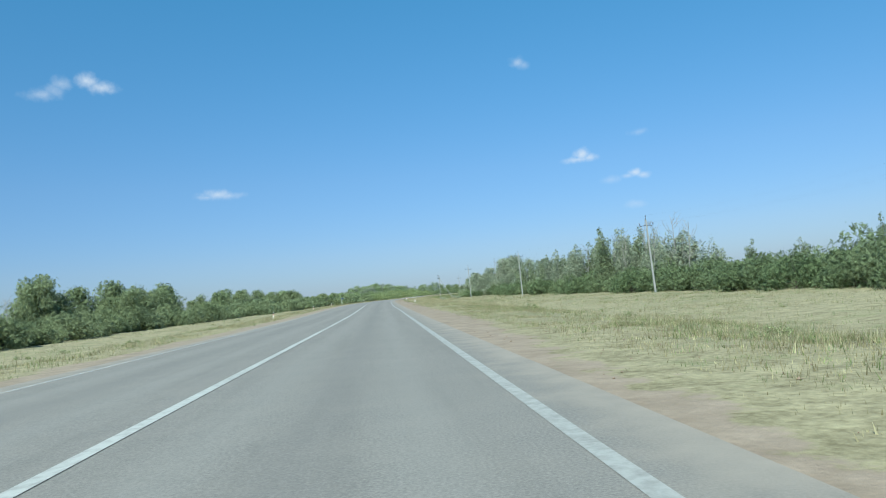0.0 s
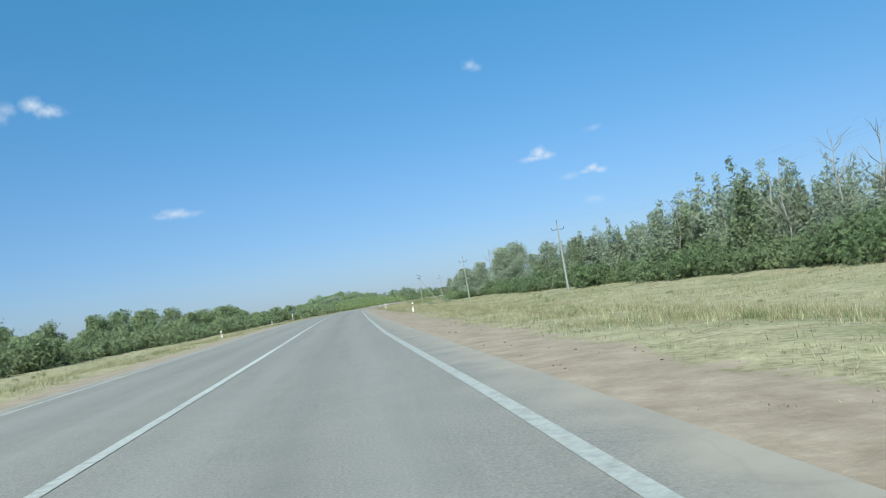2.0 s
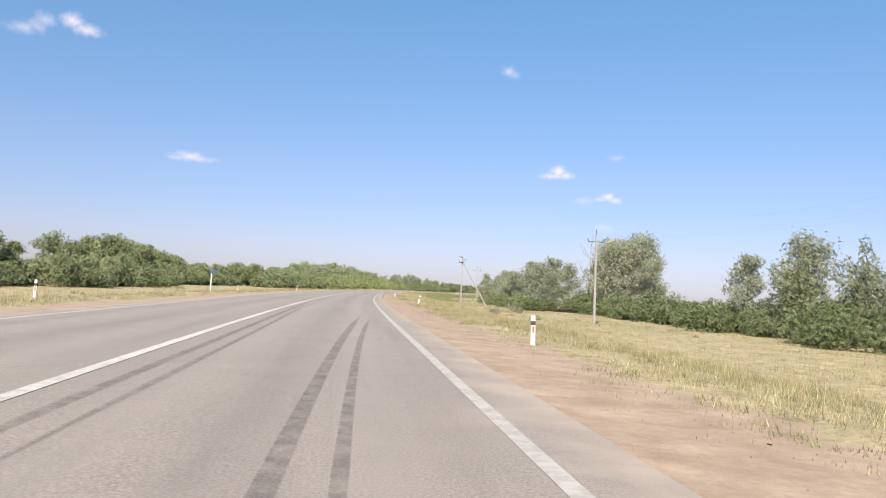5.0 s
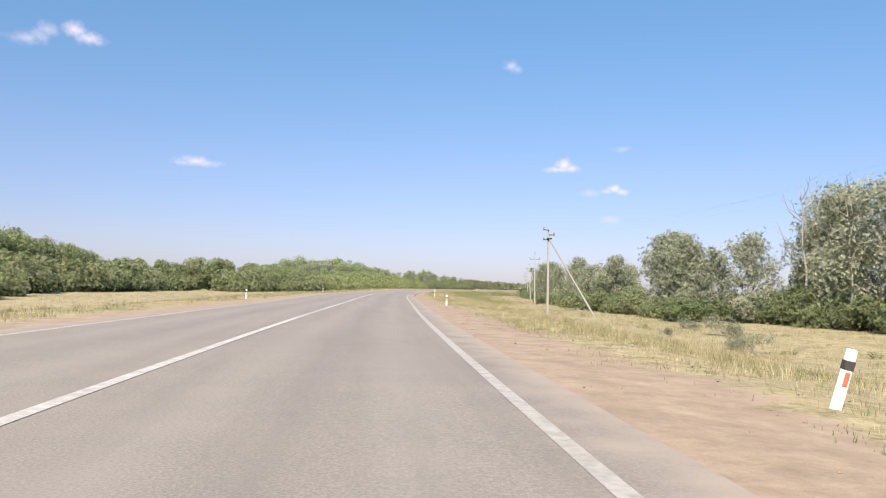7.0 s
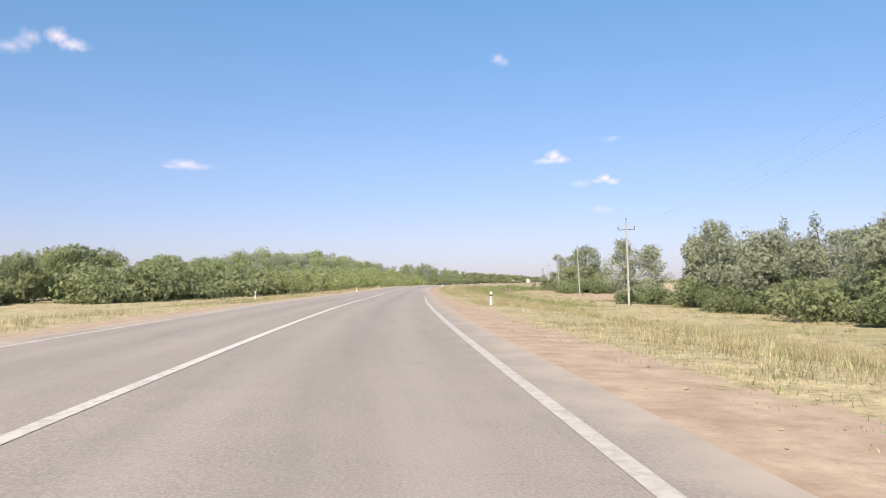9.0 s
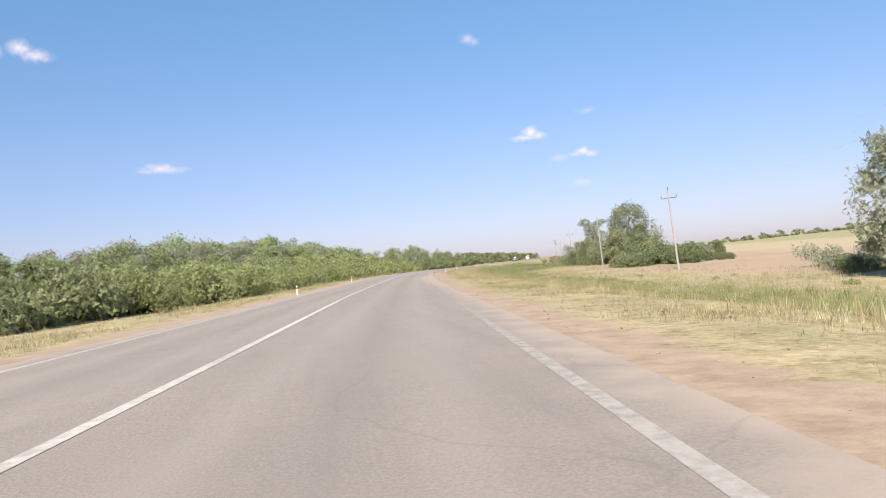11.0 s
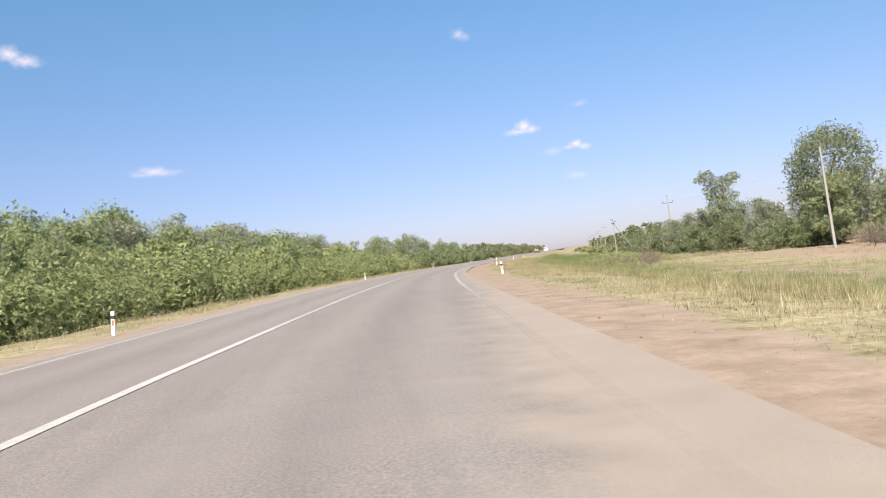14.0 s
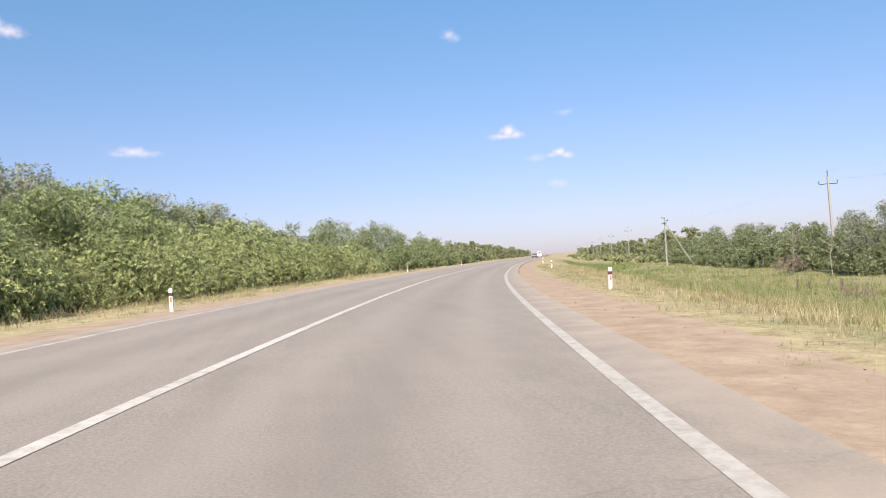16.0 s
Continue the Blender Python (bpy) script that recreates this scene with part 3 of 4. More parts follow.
def leaves(rng, lobes, count, size, flat=0.75, shell=0.62):
    """Many small diamond leaves through a crown made of ellipsoid lobes (x, y, z, rx, ry, rz)."""
    lobes = np.array(lobes, float)
    weight = lobes[:, 3] * lobes[:, 4] * lobes[:, 5]
    weight = weight ** 0.7
    pick = rng.choice(len(lobes), count, p=weight / weight.sum())
    d = rng.normal(size=(count, 3))
    d /= np.linalg.norm(d, axis=1)[:, None]
    r = shell + (1.08 - shell) * rng.random(count) ** 0.7
    stray = np.where(rng.random(count) < 0.13, 1 + 0.35 * rng.random(count), 1.0)
    ragged = stray + 0.16 * np.sin(d[:, 0] * 5 + pick) * np.sin(d[:, 1] * 6 + pick * 2) + 0.1 * rng.normal(size=count)
    at = lobes[pick, :3] + d * lobes[pick, 3:] * (r * ragged)[:, None]
    at[:, 2] = np.maximum(at[:, 2], 0.06)
    n = d + rng.normal(scale=0.75, size=(count, 3)) + np.array([0, 0, 0.35])
    n /= np.linalg.norm(n, axis=1)[:, None]
    a = np.cross(n, rng.normal(size=(count, 3)))
    a /= np.linalg.norm(a, axis=1)[:, None]
    b = np.cross(n, a)
    s = size * (0.55 + 0.9 * rng.random(count))[:, None]
    v = np.stack([at - a * s * 0.8 - b * s * flat * 0.45, at + a * s, at - a * s * 0.6 + b * s * flat * 0.55], 1).reshape(-1, 3)
    return v, np.arange(count * 3).reshape(-1, 3)


def limbs(rng, lobes, height, girth, lean=0.0, sides=5):
    """A tapered trunk and a limb into each lobe."""
    top = Vector((lean * height, 0, height))
    bend = [Vector((0, 0, -0.25))] + [Vector((lean * height * u * u + rng.normal() * 0.05 * height * u, rng.normal() * 0.04 * height * u, height * u)) for u in (0.3, 0.6, 0.85)] + [top]
    pieces = [tube(bend, [girth * 1.25, girth, girth * 0.75, girth * 0.5, girth * 0.25], sides)]
    for l in lobes[:14]:
        tip = Vector((l[0], l[1], l[2] + l[5] * 0.4))
        k = min(0.85, max(0.15, (l[2] - l[5]) / max(height, 0.1) * 0.75))
        root = Vector((lean * height * k * k, 0, height * k))
        mid = root.lerp(tip, 0.5) + Vector((0, 0, -0.06 * height))
        pieces.append(tube([root, mid, tip], [girth * 0.45, girth * 0.3, girth * 0.08], 3))
    return join(pieces)


def shrub_lobes(rng, w, h, n):
    out = []
    for _ in range(n):
        a, r = rng.random() * 6.283, w * 0.5 * rng.random() ** 0.5
        s = h * (0.20 + 0.13 * rng.random())
        k = 1 - 0.55 * (r / (w * 0.5)) ** 2
        z = s * 0.8 + (h * k - 1.7 * s) * rng.random() ** 0.6
        out.append((r * math.cos(a), r * math.sin(a), max(s * 0.75, z), s * 1.15, s * 1.15, s * 0.95))
    return out


def tree_lobes(rng, w, h, base, n):
    out = [(rng.normal() * 0.1 * w, rng.normal() * 0.1 * w, h * (0.93 - 0.05 * rng.random()), w * 0.13, w * 0.13, h * 0.07)]
    for i in range(n):
        u = (i + rng.random()) / n
        z = base + (h - base) * (0.05 + 0.85 * u)
        wide = w * 0.5 * (1.0 - 0.72 * u ** 1.6) * min(1.0, 0.62 + 1.6 * u)
        a, r = rng.random() * 6.283, wide * (0.25 + 0.75 * rng.random())
        s = (0.10 + 0.10 * rng.random() ** 1.5) * (0.5 * w + 0.45 * (h - base))
        out.append((r * math.cos(a), r * math.sin(a), z, s * (0.9 + 0.5 * rng.random()), s * (0.9 + 0.5 * rng.random()), s * (0.7 + 0.4 * rng.random())))
    return out


def poplar_lobes(rng, w, h, base, leaders, n):
    """A crown of several upright leaders, each tapering to a point."""
    out = []
    for j in range(leaders):
        a, r = rng.random() * 6.283, w * (0.05 if j == 0 else 0.14 + 0.2 * rng.random())
        top = h * (1.0 if j == 0 else 0.66 + 0.28 * rng.random())
        for i in range(n):
            u = (i + 0.3 + 0.5 * rng.random()) / n
            s = w * (0.16 + 0.08 * rng.random()) * (1 - 0.68 * u ** 1.8)
            turn, off = rng.random() * 6.283, s * (0.4 + 0.9 * rng.random()) * (1 - 0.6 * u)
            spread_out = r * (0.75 + 0.45 * u)
            out.append((spread_out * math.cos(a) + off * math.cos(turn), spread_out * math.sin(a) + off * math.sin(turn), base + (top - base) * u, s, s, s * (1.0 + 0.5 * u)))
    rng.shuffle(out)
    return [tuple(l) for l in out]


TALL = {}


def plant(name, rng, lobes, count, size, leaf, height, girth, bark, label, category, lean=0.0, flat=1.15, shell=0.62):
    thing = empty(name, Matrix())
    tv, tf = limbs(rng, lobes, height, girth, lean)
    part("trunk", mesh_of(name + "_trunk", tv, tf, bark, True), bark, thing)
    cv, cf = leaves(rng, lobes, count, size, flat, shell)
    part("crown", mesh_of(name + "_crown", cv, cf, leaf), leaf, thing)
    TALL[thing.name] = float(np.percentile(cv[:, 2], 99.3))
    return tagged(thing, label, category)


rng = np.random.default_rng(7)
KINDS = {}
for key, leaf, label in (("green_shrub", LEAF_GREEN, "dense dark green shrub at the edge of the tree belt"), ("pale_shrub", LEAF_YELLOW, "dense yellow-green shrub on dry grass")):
    KINDS[key] = [(lambda w, h, n, leaf=leaf, label=label: plant("shrub", rng, shrub_lobes(rng, w, h, n), 1950, 0.2, leaf, h * 0.6, 0.05, BARK, label, "shrub"))(w, h, n)
                  for w, h, n in ((4.2, 3.0, 15), (3.6, 2.6, 12), (4.8, 3.4, 17), (3.4, 3.3, 13))]
KINDS["round"] = [plant("tree", rng, tree_lobes(rng, w, h, b_, n), 3000, 0.205, LEAF_YELLOW, h * 0.75, 0.12, BARK, "broad-crowned green roadside tree in full leaf", "tree")
                  for w, h, b_, n in ((5.6, 5.4, 0.5, 20), (6.4, 6.0, 0.6, 24), (5.2, 5.0, 0.4, 18), (6.0, 5.3, 0.5, 22), (5.0, 5.8, 0.6, 20))]
KINDS["silver"] = [plant("tree", rng, poplar_lobes(rng, w, h, b_, n, 7), 3700, 0.195, LEAF_SILVER, h * 0.85, 0.12, BARK_DEAD, "tall silvery grey-green tree with a loose crown", "tree", shell=0.45)
                   for w, h, b_, n in ((5.2, 8.6, 1.0, 5), (4.4, 9.4, 1.2, 4), (6.0, 8.0, 0.9, 6), (4.4, 7.4, 0.9, 4), (5.8, 9.0, 1.0, 5), (5.0, 8.2, 1.0, 5))]
KINDS["grove"] = [plant("tree", rng, tree_lobes(rng, w, h, b_, n), 4000, 0.19, LEAF_SILVER, h * 0.85, 0.12, BARK_DEAD, "broad grey-green tree with a dense uneven crown", "tree", shell=0.5)
                  for w, h, b_, n in ((5.4, 8.4, 0.7, 26), (5.0, 8.9, 0.8, 24), (6.2, 7.9, 0.7, 30), (4.6, 7.4, 0.7, 22), (5.9, 8.6, 0.8, 28), (5.2, 8.1, 0.8, 25))]
KINDS["fine_grove"] = [plant("tree", rng, tree_lobes(rng, w, h, b_, n), 5600, 0.138, LEAF_SILVER, h * 0.85, 0.12, BARK_DEAD, "tall silvery tree with fine dense leaves", "tree", shell=0.45)
                       for w, h, b_, n in ((5.4, 8.4, 0.7, 30), (5.0, 8.8, 0.8, 28), (6.0, 7.9, 0.7, 32))]
KINDS["airy_bush"] = [plant("bush", rng, shrub_lobes(rng, w, h, n), 1500, 0.10, LEAF_SILVER, h * 0.7, 0.035, BARK_DEAD, "sparse grey-green twiggy bush on dry grass", "bush", shell=0.25)
                      for w, h, n in ((3.2, 2.8, 12), (2.6, 2.4, 10))]
KINDS["dark"] = [plant("tree", rng, poplar_lobes(rng, w, h, b_, n, 7), 3600, 0.195, LEAF_DARK, h * 0.85, 0.13, BARK, "grey-green leafy tree in the belt beside the road", "tree")
                 for w, h, b_, n in ((5.4, 7.5, 0.6, 5), (4.8, 8.0, 0.8, 4), (5.8, 7.0, 0.6, 5))]
# a crooked tree with a heavy leaning head
KINDS["crooked"] = [plant("tree", rng, [(-1.2, 0, 1.6, 2.0, 1.9, 1.3), (1.4, 0.3, 1.8, 2.0, 1.8, 1.4), (-0.6, 0, 3.5, 2.2, 1.9, 1.3), (1.1, 0.4, 3.9, 1.5, 1.5, 1.1), (-1.2, 0.2, 5.0, 1.4, 1.3, 0.9), (0.5, 0.3, 5.3, 1.5, 1.4, 1.0), (0.0, 0, 6.4, 1.3, 1.3, 0.9), (0.8, 0, 7.2, 1.2, 1.2, 0.7), (-0.9, 0.2, 7.7, 1.1, 1.0, 0.6),
                                         (1.7, -0.2, 8.4, 1.1, 1.1, 0.7), (2.7, 0, 8.2, 0.8, 0.8, 0.4), (2.2, 0.2, 9.0, 0.7, 0.7, 0.35), (-1.9, 0, 8.3, 0.9, 0.9, 0.55), (-2.9, 0, 8.5, 0.6, 0.6, 0.4), (0.2, 0, 8.0, 0.6, 0.7, 0.5), (-2.1, 0.3, 6.2, 0.6, 0.6, 0.4), (1.9, 0.2, 6.1, 0.5, 0.6, 0.35)], 6000, 0.17, LEAF_DARK, 7.6, 0.16, BARK,
                           "crooked dark green tree with a heavy spreading top", "tree")]
# a tall airy field tree
lobes, grow_rng = [], np.random.default_rng(70)
for k in range(46):
    a, u, r = k * 2.4, (k + 0.5) / 23 - 1, 0.55 + 0.45 * grow_rng.random()
    wide = math.sqrt(max(0.0, 1 - u * u)) * r
    g = 0.8 + 0.7 * grow_rng.random()
    lobes.append((4.4 * wide * math.cos(a), 4.0 * wide * math.sin(a), 6.6 + 4.6 * u * (0.6 + 0.4 * r), g * 1.15, g * 1.1, g * 0.85))
KINDS["tall"] = [plant("tree", rng, lobes, 14000, 0.16, LEAF_DARK, 10.0, 0.2, BARK, "tall broad green tree standing in the field", "tree", shell=0.4)]
KINDS["round_pale"] = [plant("tree", rng, tree_lobes(rng, w, h, b_, n), 4000, 0.165, LEAF_DUSTY, h * 0.75, 0.12, BARK, "broad grey-green roadside tree with pale leaves", "tree")
                       for w, h, b_, n in ((5.6, 5.6, 0.5, 20), (6.0, 5.2, 0.5, 22), (5.2, 5.9, 0.6, 20))]
KINDS["fine_shrub"] = [plant("shrub", rng, shrub_lobes(rng, w, h, n), 4900, 0.116, LEAF_FRESH, h * 0.6, 0.05, BARK, "dense yellow-green shrub close to the road", "shrub")
                       for w, h, n in ((4.4, 3.1, 16), (3.8, 2.8, 14), (4.8, 3.4, 18))]
KINDS["fine_round"] = [plant("tree", rng, tree_lobes(rng, w, h, b_, n), 5000, 0.142, LEAF_DUSTY, h * 0.75, 0.12, BARK, "broad green roadside tree in full leaf", "tree")
                       for w, h, b_, n in ((5.6, 5.4, 0.5, 22), (6.0, 5.7, 0.5, 24), (5.2, 5.2, 0.4, 20))]
KINDS["grey_shrub"] = [plant("shrub", rng, shrub_lobes(rng, w, h, n), 2600, 0.175, LEAF_SILVER, h * 0.6, 0.05, BARK, "grey-green shrub at the edge of the tree belt", "shrub")
                       for w, h, n in ((4.2, 3.0, 15), (3.6, 2.8, 13))]


def snag(seed):
    """A bleached stem with crooked bare branches and twigs."""
    r = np.random.default_rng(seed)
    sway = r.normal(size=(6, 2)) * 0.16
    stem = [Vector((sway[:k].sum(0)[0], sway[:k].sum(0)[1], -0.2 + 8.6 * k / 5)) for k in range(6)]
    pieces = [tube(stem, [0.09, 0.08, 0.065, 0.045, 0.03, 0.012], 5)]
    for k in range(13):
        u = 2.2 + 2.7 * r.random()
        i = min(4, int(u))
        root = stem[i].lerp(stem[i + 1], u - i)
        a, reach = r.random() * 6.283, 0.7 + 1.5 * r.random() * (5.4 - u) / 3
        out = Vector((math.cos(a), math.sin(a), 0))
        mid = root + out * reach * 0.55 + Vector((0, 0, reach * 0.45))
        tip = root + out * reach * (0.8 + 0.2 * r.random()) + Vector((r.normal() * 0.1, r.normal() * 0.1, reach * 1.2))
        pieces.append(tube([root, mid, tip], [0.035, 0.024, 0.008], 3))
        for q in range(3):
            start = (root.lerp(mid, 0.6) if q == 0 else mid.lerp(tip, 0.3 * q))
            end = start + Vector((out.x * 0.4 + r.normal() * 0.35, out.y * 0.4 + r.normal() * 0.35, 0.3 + 0.35 * r.random())) * 0.9
            pieces.append(tube([start, end], [0.015, 0.006], 3))
    thing = empty("dead_tree", Matrix())
    v, f = join(pieces)
    part("trunk", mesh_of("dead_trunk", v, f, BARK_DEAD, True), BARK_DEAD, thing)
    return tagged(thing, "bleached dead tree with bare branches above the belt", "tree")


KINDS["snag"] = [snag(k) for k in (31, 32, 33)]
KINDS["weed"] = [plant("weed_clump", rng, shrub_lobes(rng, w, h, 9), 620, 0.03, WEED_LEAF, h * 0.5, 0.015, BARK, "low grey-green weed clump on the dry verge", "weed")
                 for w, h in ((1.1, 0.5), (0.8, 0.42), (1.6, 0.5))]
KINDS["rusty"] = [plant("dry_bush", rng, shrub_lobes(rng, 2.6, 2.0, 16), 1250, 0.075, RUST_LEAF, 1.3, 0.03, BARK, "rust-brown withered bush on the verge", "bush", shell=0.4)]
USED = set()


def put(kind, x, y, scale, group, high=1.0, which=None):
    pool = KINDS[kind]
    own = np.random.default_rng(int(abs(x) * 97 + abs(y) * 1013))
    ob = pool[int(own.integers(len(pool))) if which is None else which]
    m = Matrix.LocRotScale((x, y, floor_at(x, y) - 0.03), Euler((0, 0, own.random() * 6.283)), (scale, scale, scale * high))
    if ob.name in USED:
        made = copy_thing(ob, m)
        made.matrix_basis = m
    else:
        USED.add(ob.name)
        ob.matrix_basis = m
        made = ob
    return tagged(made, group=group)


def row(kinds, y0, y1, step, lat0, lat1, size, group, jitter=1.2, high=(0.9, 1.15)):
    """Plants along the road at distances from the driven line."""
    own = np.random.default_rng(int(y0 * 31 + abs(lat0) * 17))
    y = y0
    while y < y1:
        u = (y - y0) / max(1e-6, y1 - y0)
        lat = lat0 + (lat1 - lat0) * u + own.normal() * jitter
        x, yy = beside(y, lat)
        put(kinds[int(own.integers(len(kinds)))], x, yy, size * (0.82 + 0.36 * own.random()), group, high[0] + (high[1] - high[0]) * own.random())
        y += step * (0.75 + 0.5 * own.random())


# right-hand belt, first stretch
RIGHT, LEFT = "right-hand tree belt", "left-hand tree belt"
row(["green_shrub"], 40, 236, 3.2, 33.0, 32.0, 0.95, RIGHT)
row(["green_shrub", "green_shrub", "pale_shrub"], 44, 238, 4.8, 36.5, 35.0, 1.15, RIGHT)
row(["dark", "silver"], 48, 84, 9.0, 39.0, 38.0, 0.56, RIGHT, 1.0)
row(["silver", "silver", "silver", "dark"], 86, 106, 2.8, 38.5, 38.0, 0.84, RIGHT, 1.4, (0.85, 1.1))
row(["silver", "silver", "silver", "dark"], 108, 118, 2.8, 38.5, 38.0, 1.02, RIGHT, 1.6, (0.85, 1.1))
row(["silver", "silver", "silver", "dark"], 118, 139, 2.8, 38.5, 38.0, 1.12, RIGHT, 1.6, (0.85, 1.12))
row(["silver", "dark"], 104, 140, 4.6, 42.0, 42.0, 1.06, RIGHT, 1.6)
row(["grove", "grove", "silver", "dark"], 140, 191, 3.0, 37.5, 36.5, 0.89, RIGHT, 1.4)
for y, lat, s in ((221, 36.5, 0.95), (224, 35.5, 1.3), (228, 34.5, 1.42), (232.5, 35, 1.44), (235.5, 35.5, 1.3), (227, 37.5, 1.36), (238, 37.5, 1.2), (231, 38.5, 1.3)):
    x, yy = beside(y, lat)
    put("fine_grove", x, yy, s, RIGHT)
for y, lat, s in ((84, 36.4, 0.95), (97, 37.0, 1.05), (108, 36.5, 1.0), (116, 37.5, 1.0), (92, 38.0, 1.1), (103, 38.0, 1.1), (128, 36.5, 0.95), (229, 32.5, 1.2), (234, 32.0, 1.3), (231, 34.0, 1.3), (226, 34.0, 1.2), (197, 35.5, 0.7)):
    x, yy = beside(y, lat)
    put("snag", x, yy, s, RIGHT)
# nearer belt
row(["green_shrub", "pale_shrub"], 236, 308, 2.9, 23.8, 25.5, 0.82, RIGHT, 0.9)
for kind, x, y, s, which in (("grove", 31.0, 246.4, 0.98, 0), ("grove", 31.2, 242.3, 0.92, 4), ("grove", 31.5, 238.0, 0.78, 5), ("grove", 33.2, 244.5, 0.86, 5), ("dark", 33.5, 250.0, 0.85, 1), ("grove", 33.9, 235.8, 0.9, 4), ("grove", 37.5, 233.0, 0.95, 1),
                             ("grove", 31.6, 261.5, 0.86, 2), ("dark", 33.0, 266.0, 0.75, 2), ("grove", 38.0, 259.0, 1.18, 0), ("green_shrub", 31.5, 237, 0.9, 0), ("grey_shrub", 33.2, 234, 0.9, 1), ("green_shrub", 35.2, 231.5, 1.0, 2), ("green_shrub", 37.5, 229, 1.0, 3), ("green_shrub", 29.6, 253.0, 0.95, 0), ("pale_shrub", 31.6, 255.5, 1.0, 2), ("green_shrub", 31.0, 258.5, 0.95, 1)):
    put(kind, x, y, s, RIGHT, 1.0, which)
row(["grove", "grove", "silver", "dark"], 283, 304, 3.0, 27.4, 28.0, 0.80, RIGHT, 1.2)
row(["grove", "grove", "silver", "dark"], 267, 282, 3.0, 27.0, 27.4, 0.72, RIGHT, 1.2)
row(["grove", "dark"], 280, 306, 5, 32.0, 32.0, 0.82, RIGHT, 1.2)
for kind, x, y, s, h in (("grove", 36.3, 311.5, 0.86, 1.0), ("grove", 38.5, 309, 0.8, 1.0), ("green_shrub", 38.5, 317, 0.55, 1.0), ("airy_bush", 44.6, 330, 0.95, 1.05), ("airy_bush", 42.6, 326.5, 0.7, 1.0), ("airy_bush", 41.2, 322.5, 0.9, 1.0), ("airy_bush", 39.8, 319, 0.9, 1.1)):
    put(kind, x, y, s, RIGHT, h)
for y, lat, s in ((252, 26.5, 0.55), (254.5, 28.0, 0.62), (240, 28.0, 0.8)):
    x, yy = beside(y, lat)
    put("snag", x, yy, s, RIGHT)
# clump of trees in the open field
CLUMP = "clump of trees in the field"
for kind, x, y, s, h in (("green_shrub", 50.0, 379, 0.98, 1.0), ("green_shrub", 52.5, 382.5, 1.05, 1.0), ("green_shrub", 55, 386.5, 1.05, 1.0), ("green_shrub", 57.5, 390, 1.0, 1.0), ("green_shrub", 53, 377, 0.92, 0.95), ("green_shrub", 55.8, 375, 0.92, 0.95), ("green_shrub", 58, 373.5, 0.82, 1.0), ("green_shrub", 56.5, 380, 1.0, 1.0), ("green_shrub", 61, 372, 0.55, 1.0), 
                         ("dark", 61, 403, 0.85, 1.0), ("tall", 67.6, 420, 1.03, 1.0), ("dark", 65.0, 421, 0.9, 1.0), ("grove", 70.8, 422, 0.9, 1.0), ("pale_shrub", 66.5, 409, 1.3, 1.3), ("round", 61, 411, 1.1, 1.0), ("silver", 73.9, 420.5, 0.97, 1.0), ("green_shrub", 79, 422, 1.1, 1.0), ("green_shrub", 83, 424, 1.1, 1.0), ("green_shrub", 75, 409, 0.95, 1.0), ("green_shrub", 60.5, 413, 0.95, 1.0), ("green_shrub", 62.4, 416, 1.0, 1.0), ("grey_shrub", 64.5, 410, 0.85, 1.0), ("grey_shrub", 79, 411, 1.0, 1.0), ("green_shrub", 83, 413, 1.0, 1.1), ("silver", 63, 414, 0.95, 1.0), 
                         ("green_shrub", 60, 418, 1.0, 1.0), ("green_shrub", 65, 424, 1.1, 1.0), ("green_shrub", 62, 428, 1.1, 1.0), ("green_shrub", 70, 412, 1.0, 1.0), ("green_shrub", 75, 416, 1.0, 1.0),
                         ("grove", 62.0, 424, 0.62, 1.0), ("grove", 64.8, 427, 0.66, 1.0), ("dark", 60.6, 429, 0.6, 1.0), ("crooked", 69.2, 444, 1.16, 1.0), ("green_shrub", 64.5, 440, 1.0, 1.0), ("green_shrub", 68.5, 438, 1.1, 1.1), ("green_shrub", 71, 445, 1.2, 1.2), ("round", 74, 440, 0.95, 1.0), ("fine_grove", 66.8, 448, 0.72, 1.0), ("fine_grove", 64.4, 449, 0.6, 1.0), ("grove", 69.5, 450, 0.74, 1.0)):
    put(kind, x, y, s, CLUMP, h)
for kind, x, y, s, h in (("rusty", 45.6, 416.0, 0.85, 1.0), ("rusty", 44.6, 414.2, 0.62, 0.9), ("rusty", 47.2, 425.5, 0.7, 0.85), ("rusty", 46.2, 427.5, 0.62, 0.8), ("rusty", 50.2, 425.0, 0.66, 0.9), ("rusty", 58.6, 404.0, 1.05, 1.1), ("rusty", 57.4, 402.0, 0.75, 1.0), ("rusty", 62.0, 454.0, 1.0, 1.2), ("snag", 62.9, 454.4, 0.48, 1.0), ("snag", 64.0, 451.3, 0.5, 1.0), ("airy_bush", 20.8, 216.5, 0.62, 1.0), ("airy_bush", 22.7, 223.8, 0.5, 0.9), ("airy_bush", 18.6, 217.8, 0.3, 0.9), ("airy_bush", 16.9, 206.0, 0.5, 0.9)):
    put(kind, x, y, s, "scattered bushes on the verge", h)
VERGE = "weeds on the verges"
for _ in range(130):
    y, lat = 12 + 440 * rng.random(), 6.5 + 19 * rng.random() ** 1.2
    x, yy = beside(y, lat)
    put("weed", x, yy, 0.3 + 0.6 * rng.random() ** 2, VERGE)
for _ in range(24):
    x, yy = beside(15 + 300 * rng.random(), -11 - 11 * rng.random())
    put("weed", x, yy, 0.4 + 0.4 * rng.random(), VERGE)
for x, y, s in ((11.9, 60.6, 1.1), (12.6, 61.2, 0.9), (11.9, 65.9, 0.6), (18.6, 123.3, 1.2)):
    put("weed", x, y, s, VERGE)
